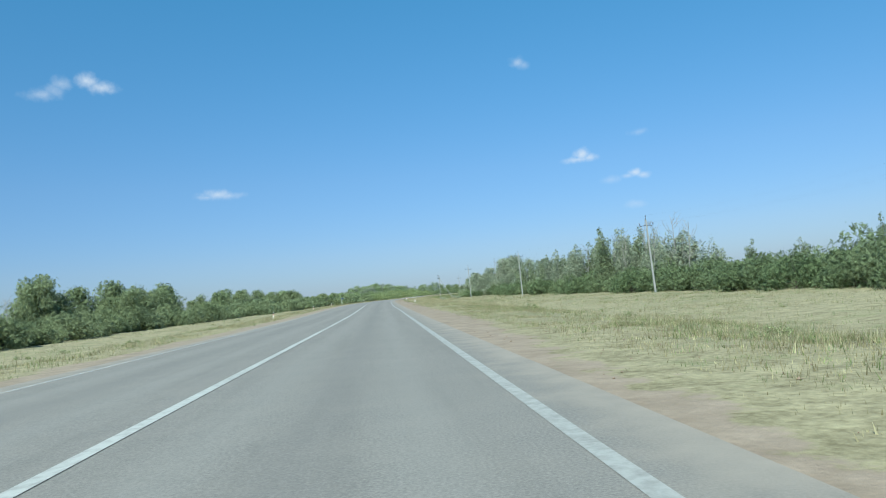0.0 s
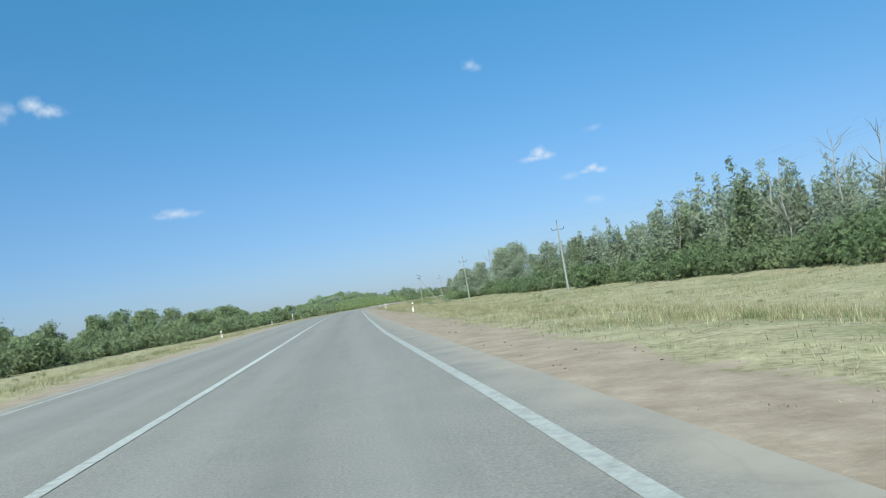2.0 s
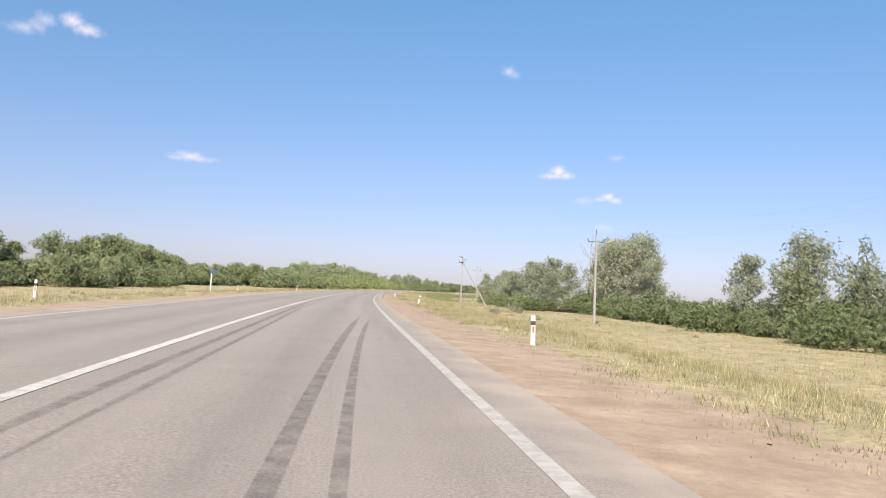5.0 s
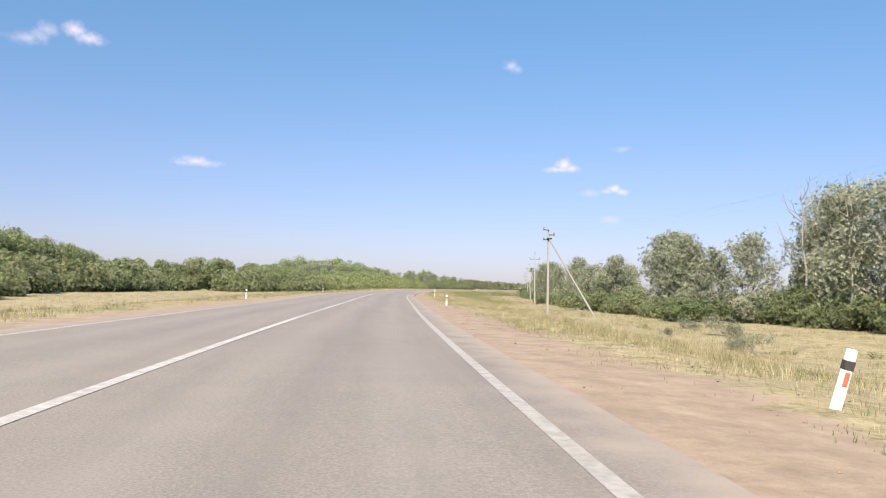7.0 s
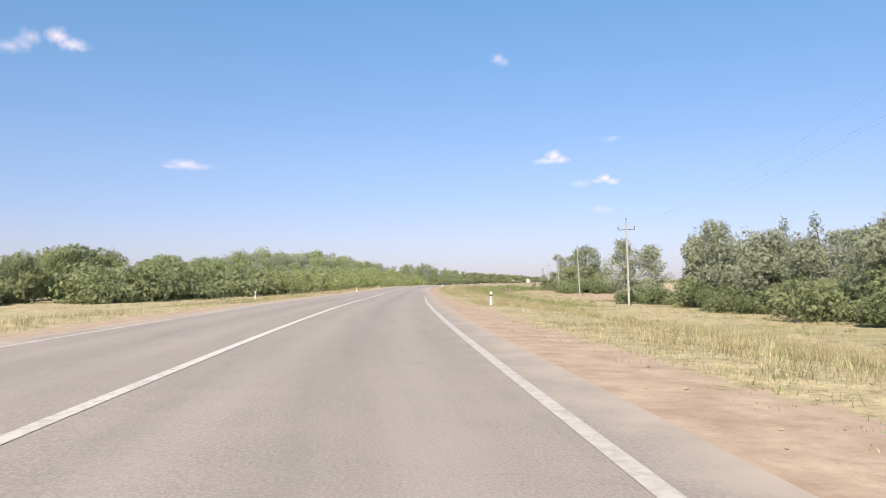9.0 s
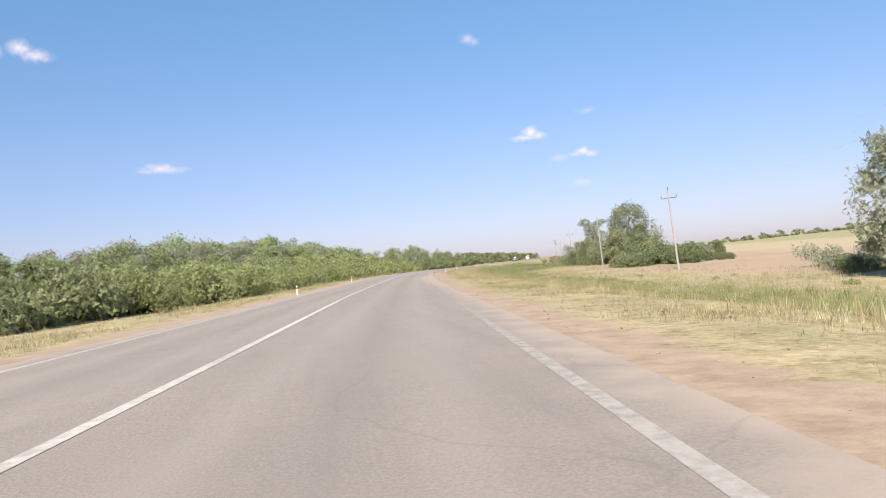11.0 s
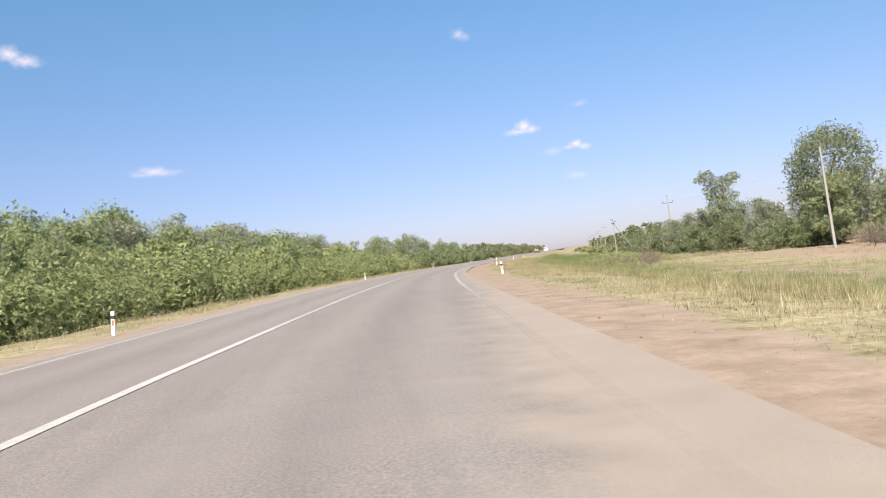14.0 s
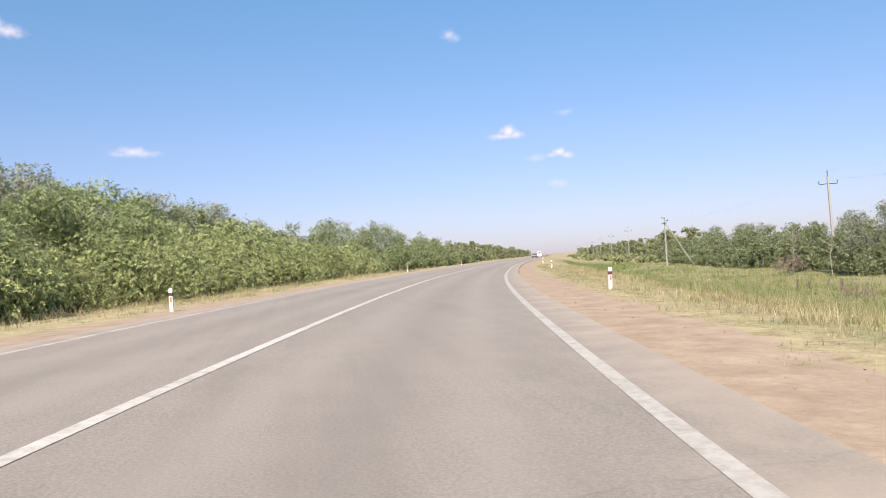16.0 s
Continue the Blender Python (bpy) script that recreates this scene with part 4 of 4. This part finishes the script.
# left-hand belt
row(["pale_shrub"], 52, 236, 3.2, -30.0, -28.0, 1.0, LEFT, 1.5)
row(["round", "pale_shrub"], 56, 236, 3.1, -34.0, -32.0, 0.92, LEFT, 1.2)
row(["round"], 60, 236, 9.0, -38.0, -36.0, 0.95, LEFT, 1.5)
# heights of the tree tops along the belt: where it stands far back, and where it comes closer
TOPS_BACK = [(236, 5.8), (250, 5.9), (257, 5.7), (262, 4.3), (272, 3.7), (282, 3.9), (292, 3.6), (299, 4.2), (304, 5.3), (310, 4.4)]
TOPS_NEAR = [(286, 4.4), (300, 4.3), (325, 4.4), (342, 4.6), (360, 5.3), (375, 6.5), (395, 7.0), (412, 7.4), (428, 8.2), (445, 7.4), (466, 7.1), (477, 6.2), (481, 2.6), (494, 2.6),
             (500, 6.0), (518, 7.5), (540, 8.2), (560, 7.6), (596, 6.2), (640, 6.0)]
TOPS_FAR = [(340, 5.0), (366, 6.9), (380, 7.7), (400, 8.2), (420, 8.7), (440, 8.9), (460, 8.2), (477, 7.6)]


def topped(kinds, y0, y1, step, lat0, lat1, tops, share, group, jitter=1.0):
    """Plants along the road, each grown to a share of the belt's height at its place."""
    own = np.random.default_rng(int(y0 * 29 + abs(lat0) * 13))
    y = y0
    while y < y1:
        lat = lat0 + (lat1 - lat0) * (y - y0) / (y1 - y0) + own.normal() * jitter
        x, yy = beside(y, lat)
        kind = kinds[int(own.integers(len(kinds)))]
        which = int(own.integers(len(KINDS[kind])))
        top = float(np.interp(y, [k[0] for k in tops], [k[1] for k in tops])) * share * (0.82 + 0.25 * own.random()) - floor_at(x, yy)
        put(kind, x, yy, top / TALL[KINDS[kind][which].name], group, 1.0, which)
        y += step * (0.75 + 0.5 * own.random())


topped(["round", "round_pale"], 238, 312, 2.8, -37.5, -36.0, TOPS_BACK, 1.0, LEFT)
topped(["pale_shrub"], 236, 290, 2.3, -34.8, -34.0, [(236, 3.1)], 1.0, LEFT, 0.8)
topped(["pale_shrub"], 288, 326, 2.4, -25.5, -20.0, [(288, 2.9)], 1.0, LEFT, 0.8)
topped(["round_pale", "round"], 288, 326, 2.6, -30.0, -28.0, TOPS_NEAR, 1.0, LEFT)
topped(["fine_round", "round_pale"], 300, 330, 3.2, -25.0, -22.5, TOPS_NEAR, 0.84, LEFT, 0.8)
topped(["fine_shrub"], 326, 478, 2.7, -18.4, -17.4, [(326, 2.9)], 1.0, LEFT, 0.7)
topped(["fine_round", "fine_shrub"], 330, 480, 3.0, -21.5, -21.0, TOPS_NEAR, 0.6, LEFT, 0.8)
topped(["fine_round", "round_pale", "fine_grove"], 330, 480, 3.8, -25.0, -24.5, TOPS_NEAR, 0.76, LEFT, 0.9)
topped(["fine_grove", "fine_round"], 342, 480, 4.0, -33.0, -32.5, TOPS_FAR, 1.0, LEFT, 0.9)
topped(["fine_grove", "fine_round", "fine_grove"], 328, 480, 3.0, -28.5, -28.0, TOPS_NEAR, 1.0, LEFT, 0.9)

for y, lat, s in ((333, -24, 0.5), (337, -23.5, 0.54), (342, -24, 0.48), (396, -23, 0.72), (407, -23.5, 0.66), (64, -31, 0.5)):
    x, yy = beside(y, lat)
    put("snag", x, yy, s, LEFT)


def far_wood(name, label, spots, seed, leaf, size=0.5, count=300):
    """Woods too far off to pick apart: one mesh of leafy clumps. spots: x, y, width, height."""
    r = np.random.default_rng(seed)
    vs, fs, base = [], [], 0
    for x, y, w, h in spots:
        lobes = tree_lobes(r, w, h, h * 0.1, 7 if count < 600 else 16)
        v, f = leaves(r, lobes, count, size, 0.85, 0.4)
        v = v + np.array([x, y, floor_at(x, y)])
        vs.append(v)
        fs.append(f + base)
        base += len(v)
    return tagged(new(name, mesh_of(name, np.concatenate(vs), np.concatenate(fs), leaf)), label, "trees", kind="stuff")


def along(y0, y1, step, lat, deep, seed, w, h):
    r = np.random.default_rng(seed)
    out, y = [], y0
    while y < y1:
        x, yy = beside(y, lat + r.normal() * deep)
        out.append((x, yy, w * (0.8 + 0.5 * r.random()), h * (0.8 + 0.45 * r.random())))
        y += step * (0.7 + 0.6 * r.random())
    return out


# no haze in the air here; the far leaves' colour carries it
far_wood("far_wood", "far green tree belt along the road, distance haze put into its leaf colour", along(600, 1150, 3.0, -22, 2.5, 3, 6, 5.6) + along(560, 1150, 4.2, 38, 4.0, 4, 6, 6.0), 11, LEAF_FAR_HAZED, 0.44, 340)
back_row = [(x, y, w, float(np.interp(y, [k[0] for k in TOPS_NEAR], [k[1] for k in TOPS_NEAR])) * h) for x, y, w, h in along(482, 620, 2.6, -29.0, 1.0, 33, 5.0, 1.06)]
far_wood("belt_wood", "green trees and shrubs standing close together farther along the road",
         along(476, 600, 2.8, -17.2, 0.7, 31, 4.2, 2.6) + along(494, 600, 3.2, -21.5, 1.0, 32, 4.6, 4.0) + back_row, 13, LEAF_YELLOW, 0.23, 1050)
far_wood("roadside_wood", "grey-green shrubs and trees behind the power line",
         along(446, 560, 3.2, 29.0, 0.8, 35, 4.0, 2.6) + along(446, 560, 4.6, 32.5, 1.6, 36, 4.6, 4.4) + along(452, 560, 6.5, 38.0, 1.8, 37, 5.0, 5.6), 14, LEAF_DARK, 0.19, 1500)
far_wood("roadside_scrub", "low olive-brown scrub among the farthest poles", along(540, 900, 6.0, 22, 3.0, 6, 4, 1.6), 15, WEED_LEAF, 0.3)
r_ = np.random.default_rng(5)
edge = []
for k in range(190):
    y = 330 + 3.6 * k
    x, yy = beside(y, float(np.interp(y, [330, 650, 800, 1010], [300, 300, 220, 95])) + r_.normal() * 6)
    edge.append((x, yy, 7 + 6 * r_.random(), 1.6 + 3.4 * r_.random() ** 3))
far_wood("far_scrub", "low line of scrub at the far edge of the stubble field", edge, 12, LEAF_FAR_HAZED, 0.6)

# ---- grass ----


def blades(name, label, count, seed, mat, sides, ys, tall, wide, per=5, grow=0.0, loose=0.15):
    r = np.random.default_rng(seed)
    y = ys[0] + (ys[1] - ys[0]) * r.random(count)
    pick = r.random(count)
    lat = np.empty(count)
    done = 0.0
    for lo, hi, share, power in sides:
        sel = (pick >= done) & (pick < done + share)
        lat[sel] = lo + (hi - lo) * r.random(sel.sum()) ** power
        done += share
    clump = waves(y * 0.35, lat * 0.8 + y * 0.1)
    keep = (clump + r.normal(scale=0.6, size=count) > -0.25) & ((lat < 20 + 3 * r.random(count)) | (y < 312 + 20 * r.random(count)) | (r.random(count) < 0.42))
    y, lat = y[keep], lat[keep]
    n = len(y)
    x = np.interp(y, LINE_Y, LINE_X) + lat * np.interp(y, LINE_Y, LINE_N[:, 0])
    yy = y + lat * np.interp(y, LINE_Y, LINE_N[:, 1])
    z = ground_height(x, yy) - 0.02
    n2 = n * per
    at = np.repeat(np.stack([x, yy, z], 1), per, 0) + np.concatenate([r.normal(scale=loose, size=(n2, 2)), np.zeros((n2, 1))], 1)
    h = np.repeat(tall * (0.5 + 0.8 * r.random(n)) * (0.5 + 0.5 * ease(np.abs(lat), 4, 9)) * (1 + grow * ease(y, 285, 315) * ease(lat, 4, 8)), per) * (0.6 + 0.6 * r.random(n2))
    w = wide * (0.6 + 0.8 * r.random(n2))
    a = r.random(n2) * 6.283
    side = np.stack([np.cos(a), np.sin(a), np.zeros(n2)], 1) * w[:, None]
    tip = np.concatenate([r.normal(scale=0.28, size=(n2, 2)) * h[:, None], h[:, None]], 1)
    v = np.stack([at - side, at + side, at + tip], 1).reshape(-1, 3)
    f = np.arange(n2 * 3).reshape(-1, 3)
    return tagged(new(name, mesh_of(name, v, f, mat)), label, "grass", kind="stuff")


blades("dry_grass", "straw-coloured dry grass on the road verges", 78000, 21, BLADE_DRY, ((3.8, 12.0, 0.5, 1.1), (12.0, 32.0, 0.33, 1.2), (-14, -9.2, 0.12, 1.0), (-27, -14, 0.05, 1.0)), (-4, 480), 0.24, 0.0055, 7, 0.5)
blades("green_weeds", "green weeds among the dry grass on the verges", 44000, 22, BLADE_GREEN, ((3.6, 11.0, 0.42, 1.1), (11.0, 32.0, 0.36, 1.0), (-16, -9.0, 0.14, 1.0), (-27, -16, 0.08, 1.0)), (-4, 480), 0.18, 0.0065, 7, 0.6)
blades("withered_tufts", "brown withered tufts scattered on the sandy shoulder", 3000, 23, BLADE_BROWN, ((2.1, 4.6, 0.45, 0.6), (4.6, 12.0, 0.4, 1.0), (-12, -9.0, 0.15, 1.0)), (2, 470), 0.06, 0.006, 16, 0.0, 0.09)
blades("short_turf", "short trampled dry turf along the edge of the shoulder", 26000, 25, BLADE_DRY, ((2.9, 7.0, 0.75, 0.8), (-11.5, -8.8, 0.25, 1.0)), (-4, 440), 0.12, 0.007, 6, 0.0, 0.14)
blades("ditch_grass", "tall green grass growing in the shallow ditch", 11500, 26, BLADE_GREEN, ((8.0, 17.0, 1.0, 1.0),), (288, 440), 0.36, 0.006, 8, 0.0, 0.13)
blades("rank_grass", "rank olive grass and weeds in front of the far trees", 9000, 27, BLADE_GREEN, ((8.0, 16.0, 0.4, 1.0), (16.0, 32.0, 1.0, 1.0)), (425, 560), 0.42, 0.011, 9, 0.0, 0.2)
blades("tall_straw", "tall pale straw grass standing in tufts beside the shoulder", 17000, 24, BLADE_STRAW, ((4.6, 8.5, 0.55, 1.1), (8.5, 20.0, 0.30, 1.2), (-13.5, -9.4, 0.15, 1.0)), (60, 480), 0.42, 0.0045, 10, 0.0, 0.09)


def clods(name, label, count, seed, mat, lo, hi, ys):
    """Small lumps of earth and stones lying on the shoulder."""
    r = np.random.default_rng(seed)
    y, lat = ys[0] + (ys[1] - ys[0]) * r.random(count), lo + (hi - lo) * r.random(count)
    x = np.interp(y, LINE_Y, LINE_X) + lat * np.interp(y, LINE_Y, LINE_N[:, 0])
    yy = y + lat * np.interp(y, LINE_Y, LINE_N[:, 1])
    z = ground_height(x, yy)
    size = 0.008 + 0.026 * r.random(count) ** 3
    shape = np.array([(1, 0, 0), (-1, 0, 0), (0, 1, 0), (0, -1, 0), (0, 0, 1), (0, 0, -1)], float)
    v = shape[None] * (size[:, None] * (0.7 + 0.6 * r.random((count, 6))))[:, :, None] * np.array([1, 1, 0.7]) + np.stack([x, yy, z + size * 0.25], 1)[:, None]
    tri = np.array([(0, 2, 4), (2, 1, 4), (1, 3, 4), (3, 0, 4), (2, 0, 5), (1, 2, 5), (3, 1, 5), (0, 3, 5)])
    f = (tri[None] + 6 * np.arange(count)[:, None, None]).reshape(-1, 3)
    return tagged(new(name, mesh_of(name, v.reshape(-1, 3), f, mat)), label, "clods", kind="stuff")


clods("earth_clods", "dry earth clods and pebbles on the sandy shoulder", 3600, 41, CLOD, 2.3, 6.2, (4, 420))

# ---- power line ----


def concrete_pole(height=8.15):
    bm = bmesh.new()
    block(bm, -0.105, 0.105, -0.095, 0.095, -0.5, height, 0.02, 0.66)
    return bm


def insulator(parent, x, y, z, tilt=0.0):
    v, f = tube([(x, y, z), (x, y, z + 0.06), (x, y, z + 0.08), (x, y, z + 0.13), (x, y, z + 0.15), (x, y, z + 0.22), (x, y, z + 0.24)], [0.035, 0.075, 0.05, 0.07, 0.045, 0.055, 0.015], 8)
    part("insulator", mesh_of("insulator", v, f, CERAMIC, True), CERAMIC, parent, "grey-blue ceramic insulator")


def line_pole():
    thing = empty("power_pole", Matrix())
    part("shaft", concrete_pole(), CONCRETE, thing)
    arm_v, arm_f = tube([(-0.78, 0, 7.60), (-0.77, 0, 7.50), (-0.6, 0, 7.47), (-0.3, 0, 7.50), (0, 0, 7.53), (0.3, 0, 7.50), (0.6, 0, 7.47), (0.77, 0, 7.50), (0.78, 0, 7.60)], [0.032] * 9, 6)
    part("crossarm", mesh_of("crossarm", arm_v, arm_f, STEEL, True), STEEL, thing, "dark steel crossarm with short upturned ends")
    pv, pf = tube([(0, 0, 8.05), (0, 0, 8.45)], [0.03, 0.025], 6)
    part("top_pin", mesh_of("top_pin", pv, pf, STEEL), STEEL, thing)
    for x, z in ((-0.78, 7.58), (0.78, 7.58), (0, 8.42)):
        insulator(thing, x, 0, z)
    return tagged(thing, "tapered grey concrete power pole with a steel crossarm", "power pole", group="power poles")


def angle_pole():
    thing = empty("power_pole", Matrix())
    part("shaft", concrete_pole(7.95), CONCRETE, thing)
    v, f = tube([(0.08, -0.2, 6.9), (4.15, -1.4, -0.3)], [0.075, 0.105], 6)
    part("strut", mesh_of("strut", v, f, CONCRETE, False), CONCRETE, thing, "slanting concrete strut")
    for z, s in ((7.8, -1), (7.35, 1), (6.9, -1)):
        bm = bmesh.new()
        block(bm, min(0, 0.55 * s), max(0, 0.55 * s), -0.16, -0.09, z - 0.04, z + 0.04, 0.01)
        bracket = part("bracket", bm, STEEL, thing, "dark steel insulator bracket")
        insulator(bracket, 0.48 * s, -0.13, z + 0.03)
    bm = bmesh.new()
    block(bm, -0.15, 0.28, -0.26, 0.12, 6.95, 7.07, 0.01)
    part("clamp", bm, STEEL, thing)
    return tagged(thing, "concrete angle pole braced by a slanting strut", "power pole", group="power poles")


POLES = [(33.8, 22.0, 1.0, 0), (29.9, 79.4, -2.0, 0), (26.2, 138.1, -1.0, 0), (22.9, 192.6, -1.2, 0), (18.9, 244.3, -0.4, 1), (31.1, 297.1, -1.2, 0), (43.4, 349.9, -2.8, 0),
         (56.1, 404.8, -2.5, 0), (67.6, 455.4, -2.2, 0), (80.6, 509.9, -0.5, 1), (100.2, 566, 0, 0), (120.3, 622, 0, 0), (140.1, 678, 0.6, 0), (159.8, 734, 0, 0), (179.5, 790, 0, 0), (198.8, 846, 0, 0), (218.2, 902, 0, 0), (237.6, 958, 0, 0)]
first_line, first_angle = line_pole(), angle_pole()
made_poles = []
for k, (x, y, tilt, angle) in enumerate(POLES):
    src = first_angle if angle else first_line
    x2, y2 = POLES[min(k + 1, len(POLES) - 1)][:2]
    x1, y1 = POLES[max(k - 1, 0)][:2]
    heading = -math.degrees(math.atan2(x2 - x1, y2 - y1))
    m = pose(x, y, floor_at(x, y), 0, tilt, 0) @ pose(0, 0, 0, 0, 0, heading if not angle else 0)
    if any(p[3] == angle for p in POLES[:k]):
        made_poles.append(copy_thing(src, m))
    else:
        src.matrix_basis = m
        made_poles.append(src)


def wire(a, b, sag):
    pts = [Vector(a).lerp(Vector(b), u) - Vector((0, 0, 4 * sag * u * (1 - u))) for u in np.linspace(0, 1, 13)]
    v, f = tube(pts, [0.0016] * 13, 4)
    return tagged(new("power_cable", mesh_of("power_cable", v, f, WIRE, True)), "thin grey overhead power cable between two poles", "cable", group="power cables")


for k in range(9):
    for side, z in ((-0.78, 7.82), (0.78, 7.82), (0, 8.64)):
        ends = []
        for q in (k, k + 1):
            x, y, tilt, angle = POLES[q]
            m = made_poles[q].matrix_basis
            local = Vector((side, 0, z)) if not angle else Vector((0.48 if side > 0 else -0.48, -0.13, {-0.78: 8.03, 0.78: 7.58, 0: 7.13}[side]))
            ends.append(m @ local)
        wire(ends[0], ends[1], 0.9)

# ---- delineator posts ----


def delineator(left=False):
    thing = empty("delineator_post", Matrix())
    bm = bmesh.new()
    block(bm, -0.052, 0.052, -0.04, 0.04, -0.3, 0.64, 0.014, 0.92)
    part("post", bm, POST_WHITE, thing)
    bm = bmesh.new()
    block(bm, -0.0515, 0.0515, -0.0435, 0.0435, 0.42, 0.52, 0.005)
    part("black_band", bm, POST_BLACK, thing, "black painted band")
    bm = bmesh.new()
    block(bm, -0.026, 0.026, -0.048, -0.038, 0.25, 0.40, 0.003)
    part("reflector", bm, POST_RED, thing, "rusty red reflector plate")
    return tagged(thing, "white roadside delineator post with a black band", "delineator post", group="delineator posts")


POSTS = [(4.4, 104.3, 2), (4.4, 144.3, -2), (6.0, 185.5, 12), (6.9, 223.8, 0), (10.6, 263.0, 1), (25.0, 388.9, -4), (32.0, 420.3, 1), (43.6, 459.0, 0), (55.5, 497.0, 2),
         (-10.9, 74.0, 2), (-10.8, 115.0, -3), (-10.9, 156.0, 2), (-9.8, 200.0, -1), (-6.0, 229.5, 0), (-2.9, 284.0, 2), (5.3, 330.6, -2), (10.2, 372.6, 3), (19.5, 422.0, -2), (33.5, 474.0, 2), (49.0, 520.0, 0)]
post = delineator()
for k, (x, y, tilt) in enumerate(POSTS):
    m = pose(x, y, floor_at(x, y), tilt * 0.6, tilt, -5)
    if k:
        copy_thing(post, m)
    else:
        post.matrix_basis = m


# ---- short posts by the trees, and a kilometre post on the left verge ----
def stub():
    thing = empty("fence_post", Matrix())
    bm = bmesh.new()
    block(bm, -0.05, 0.05, -0.05, 0.05, -0.2, 0.62, 0.015, 0.8)
    part("post", bm, BARK, thing)
    return tagged(thing, "short weathered wooden post standing in the grass", "post", group="fence posts")


first_stub = stub()
for k, (x, y, t_) in enumerate(((48.9, 435.0, 4), (48.6, 433.6, -3), (52.1, 436.8, 24), (51.7, 435.2, 3))):
    m = pose(x, y, floor_at(x, y), 0, t_, 10 * k)
    if k:
        copy_thing(first_stub, m)
    else:
        first_stub.matrix_basis = m

sign = empty("kilometre_post", pose(-10.6, 190.0, floor_at(-10.6, 190.0), 0, 0, -12))
sv, sf = tube([(0, 0, -0.3), (0, 0, 1.9)], [0.055, 0.05], 8)
part("post", mesh_of("sign_post", sv, sf, SIGN_POST, True), SIGN_POST, sign)
bm = bmesh.new()
block(bm, -0.06, 0.52, -0.085, -0.06, 1.58, 1.88, 0.008)
plate = part("plate", bm, SIGN_BACK, sign, "small dark blue metal plate")
for z in (1.64, 1.78):
    bm = bmesh.new()
    block(bm, -0.05, 0.5, -0.059, -0.04, z, z + 0.025, 0.004)
    part("rail", bm, SIGN_POST, plate)
tagged(sign, "pale kilometre post with a small dark plate on the verge", "road sign")

# ---- vehicles far ahead on the road ----


def vehicle(name, label, paint, length, width, height, cabin):
    thing = empty(name, Matrix())
    bm = bmesh.new()
    block(bm, -width / 2, width / 2, -length / 2, length / 2, 0.32, height * 0.58, 0.12)
    block(bm, -width / 2 * 0.9, width / 2 * 0.9, -length / 2 * cabin, length / 2 * cabin * 0.55, height * 0.55, height, 0.1, 0.86)
    part("body", bm, paint, thing)
    bm = bmesh.new()
    block(bm, -width * 0.36, width * 0.36, -length / 2 * cabin - 0.02, -length / 2 * cabin + 0.1, height * 0.64, height * 0.9, 0.02)
    part("rear_window", bm, CAR_GLASS, thing, "dark glass")
    for s in (-1, 1):
        bm = bmesh.new()
        block(bm, s * width * 0.42 - 0.12, s * width * 0.42 + 0.12, -length / 2 - 0.015, -length / 2 + 0.1, height * 0.42, height * 0.52, 0.01)
        part("tail_lamp", bm, LAMP_RED, thing, "red tail lamp")
        for q in (-1, 1):
            v, f = tube([(s * (width / 2 - 0.24), q * length * 0.3, 0.33), (s * (width / 2 - 0.02), q * length * 0.3, 0.33)], [0.33, 0.33], 14)
            wheel = part("wheel", mesh_of("tyre", v, f, RUBBER, True), RUBBER, thing)
            bm = bmesh.new()
            bmesh.ops.create_cone(bm, cap_ends=True, segments=12, radius1=0.2, radius2=0.2, depth=0.03, matrix=Matrix.Translation((s * (width / 2 - 0.015), q * length * 0.3, 0.33)) @ Matrix.Rotation(math.pi / 2, 4, "Y"))
            part("rim", bm, RIM, wheel)
    return tagged(thing, label, "car")


for name, label, paint, y, lat, dims in (("car", "dark estate car driving away on the road", CAR_DARK, 630, 0.0, (4.5, 1.8, 1.6, 0.96)), ("van", "white van far ahead on the road", CAR_WHITE, 716, 0.2, (5.4, 2.0, 2.3, 0.98))):
    x, yy = beside(y, lat)
    ob = vehicle(name, label, paint, *dims)
    ob.matrix_basis = pose(x, yy, float(np.interp(y, LINE_Y, LINE_Z)) + 0.02, 0, 0, -19.0)
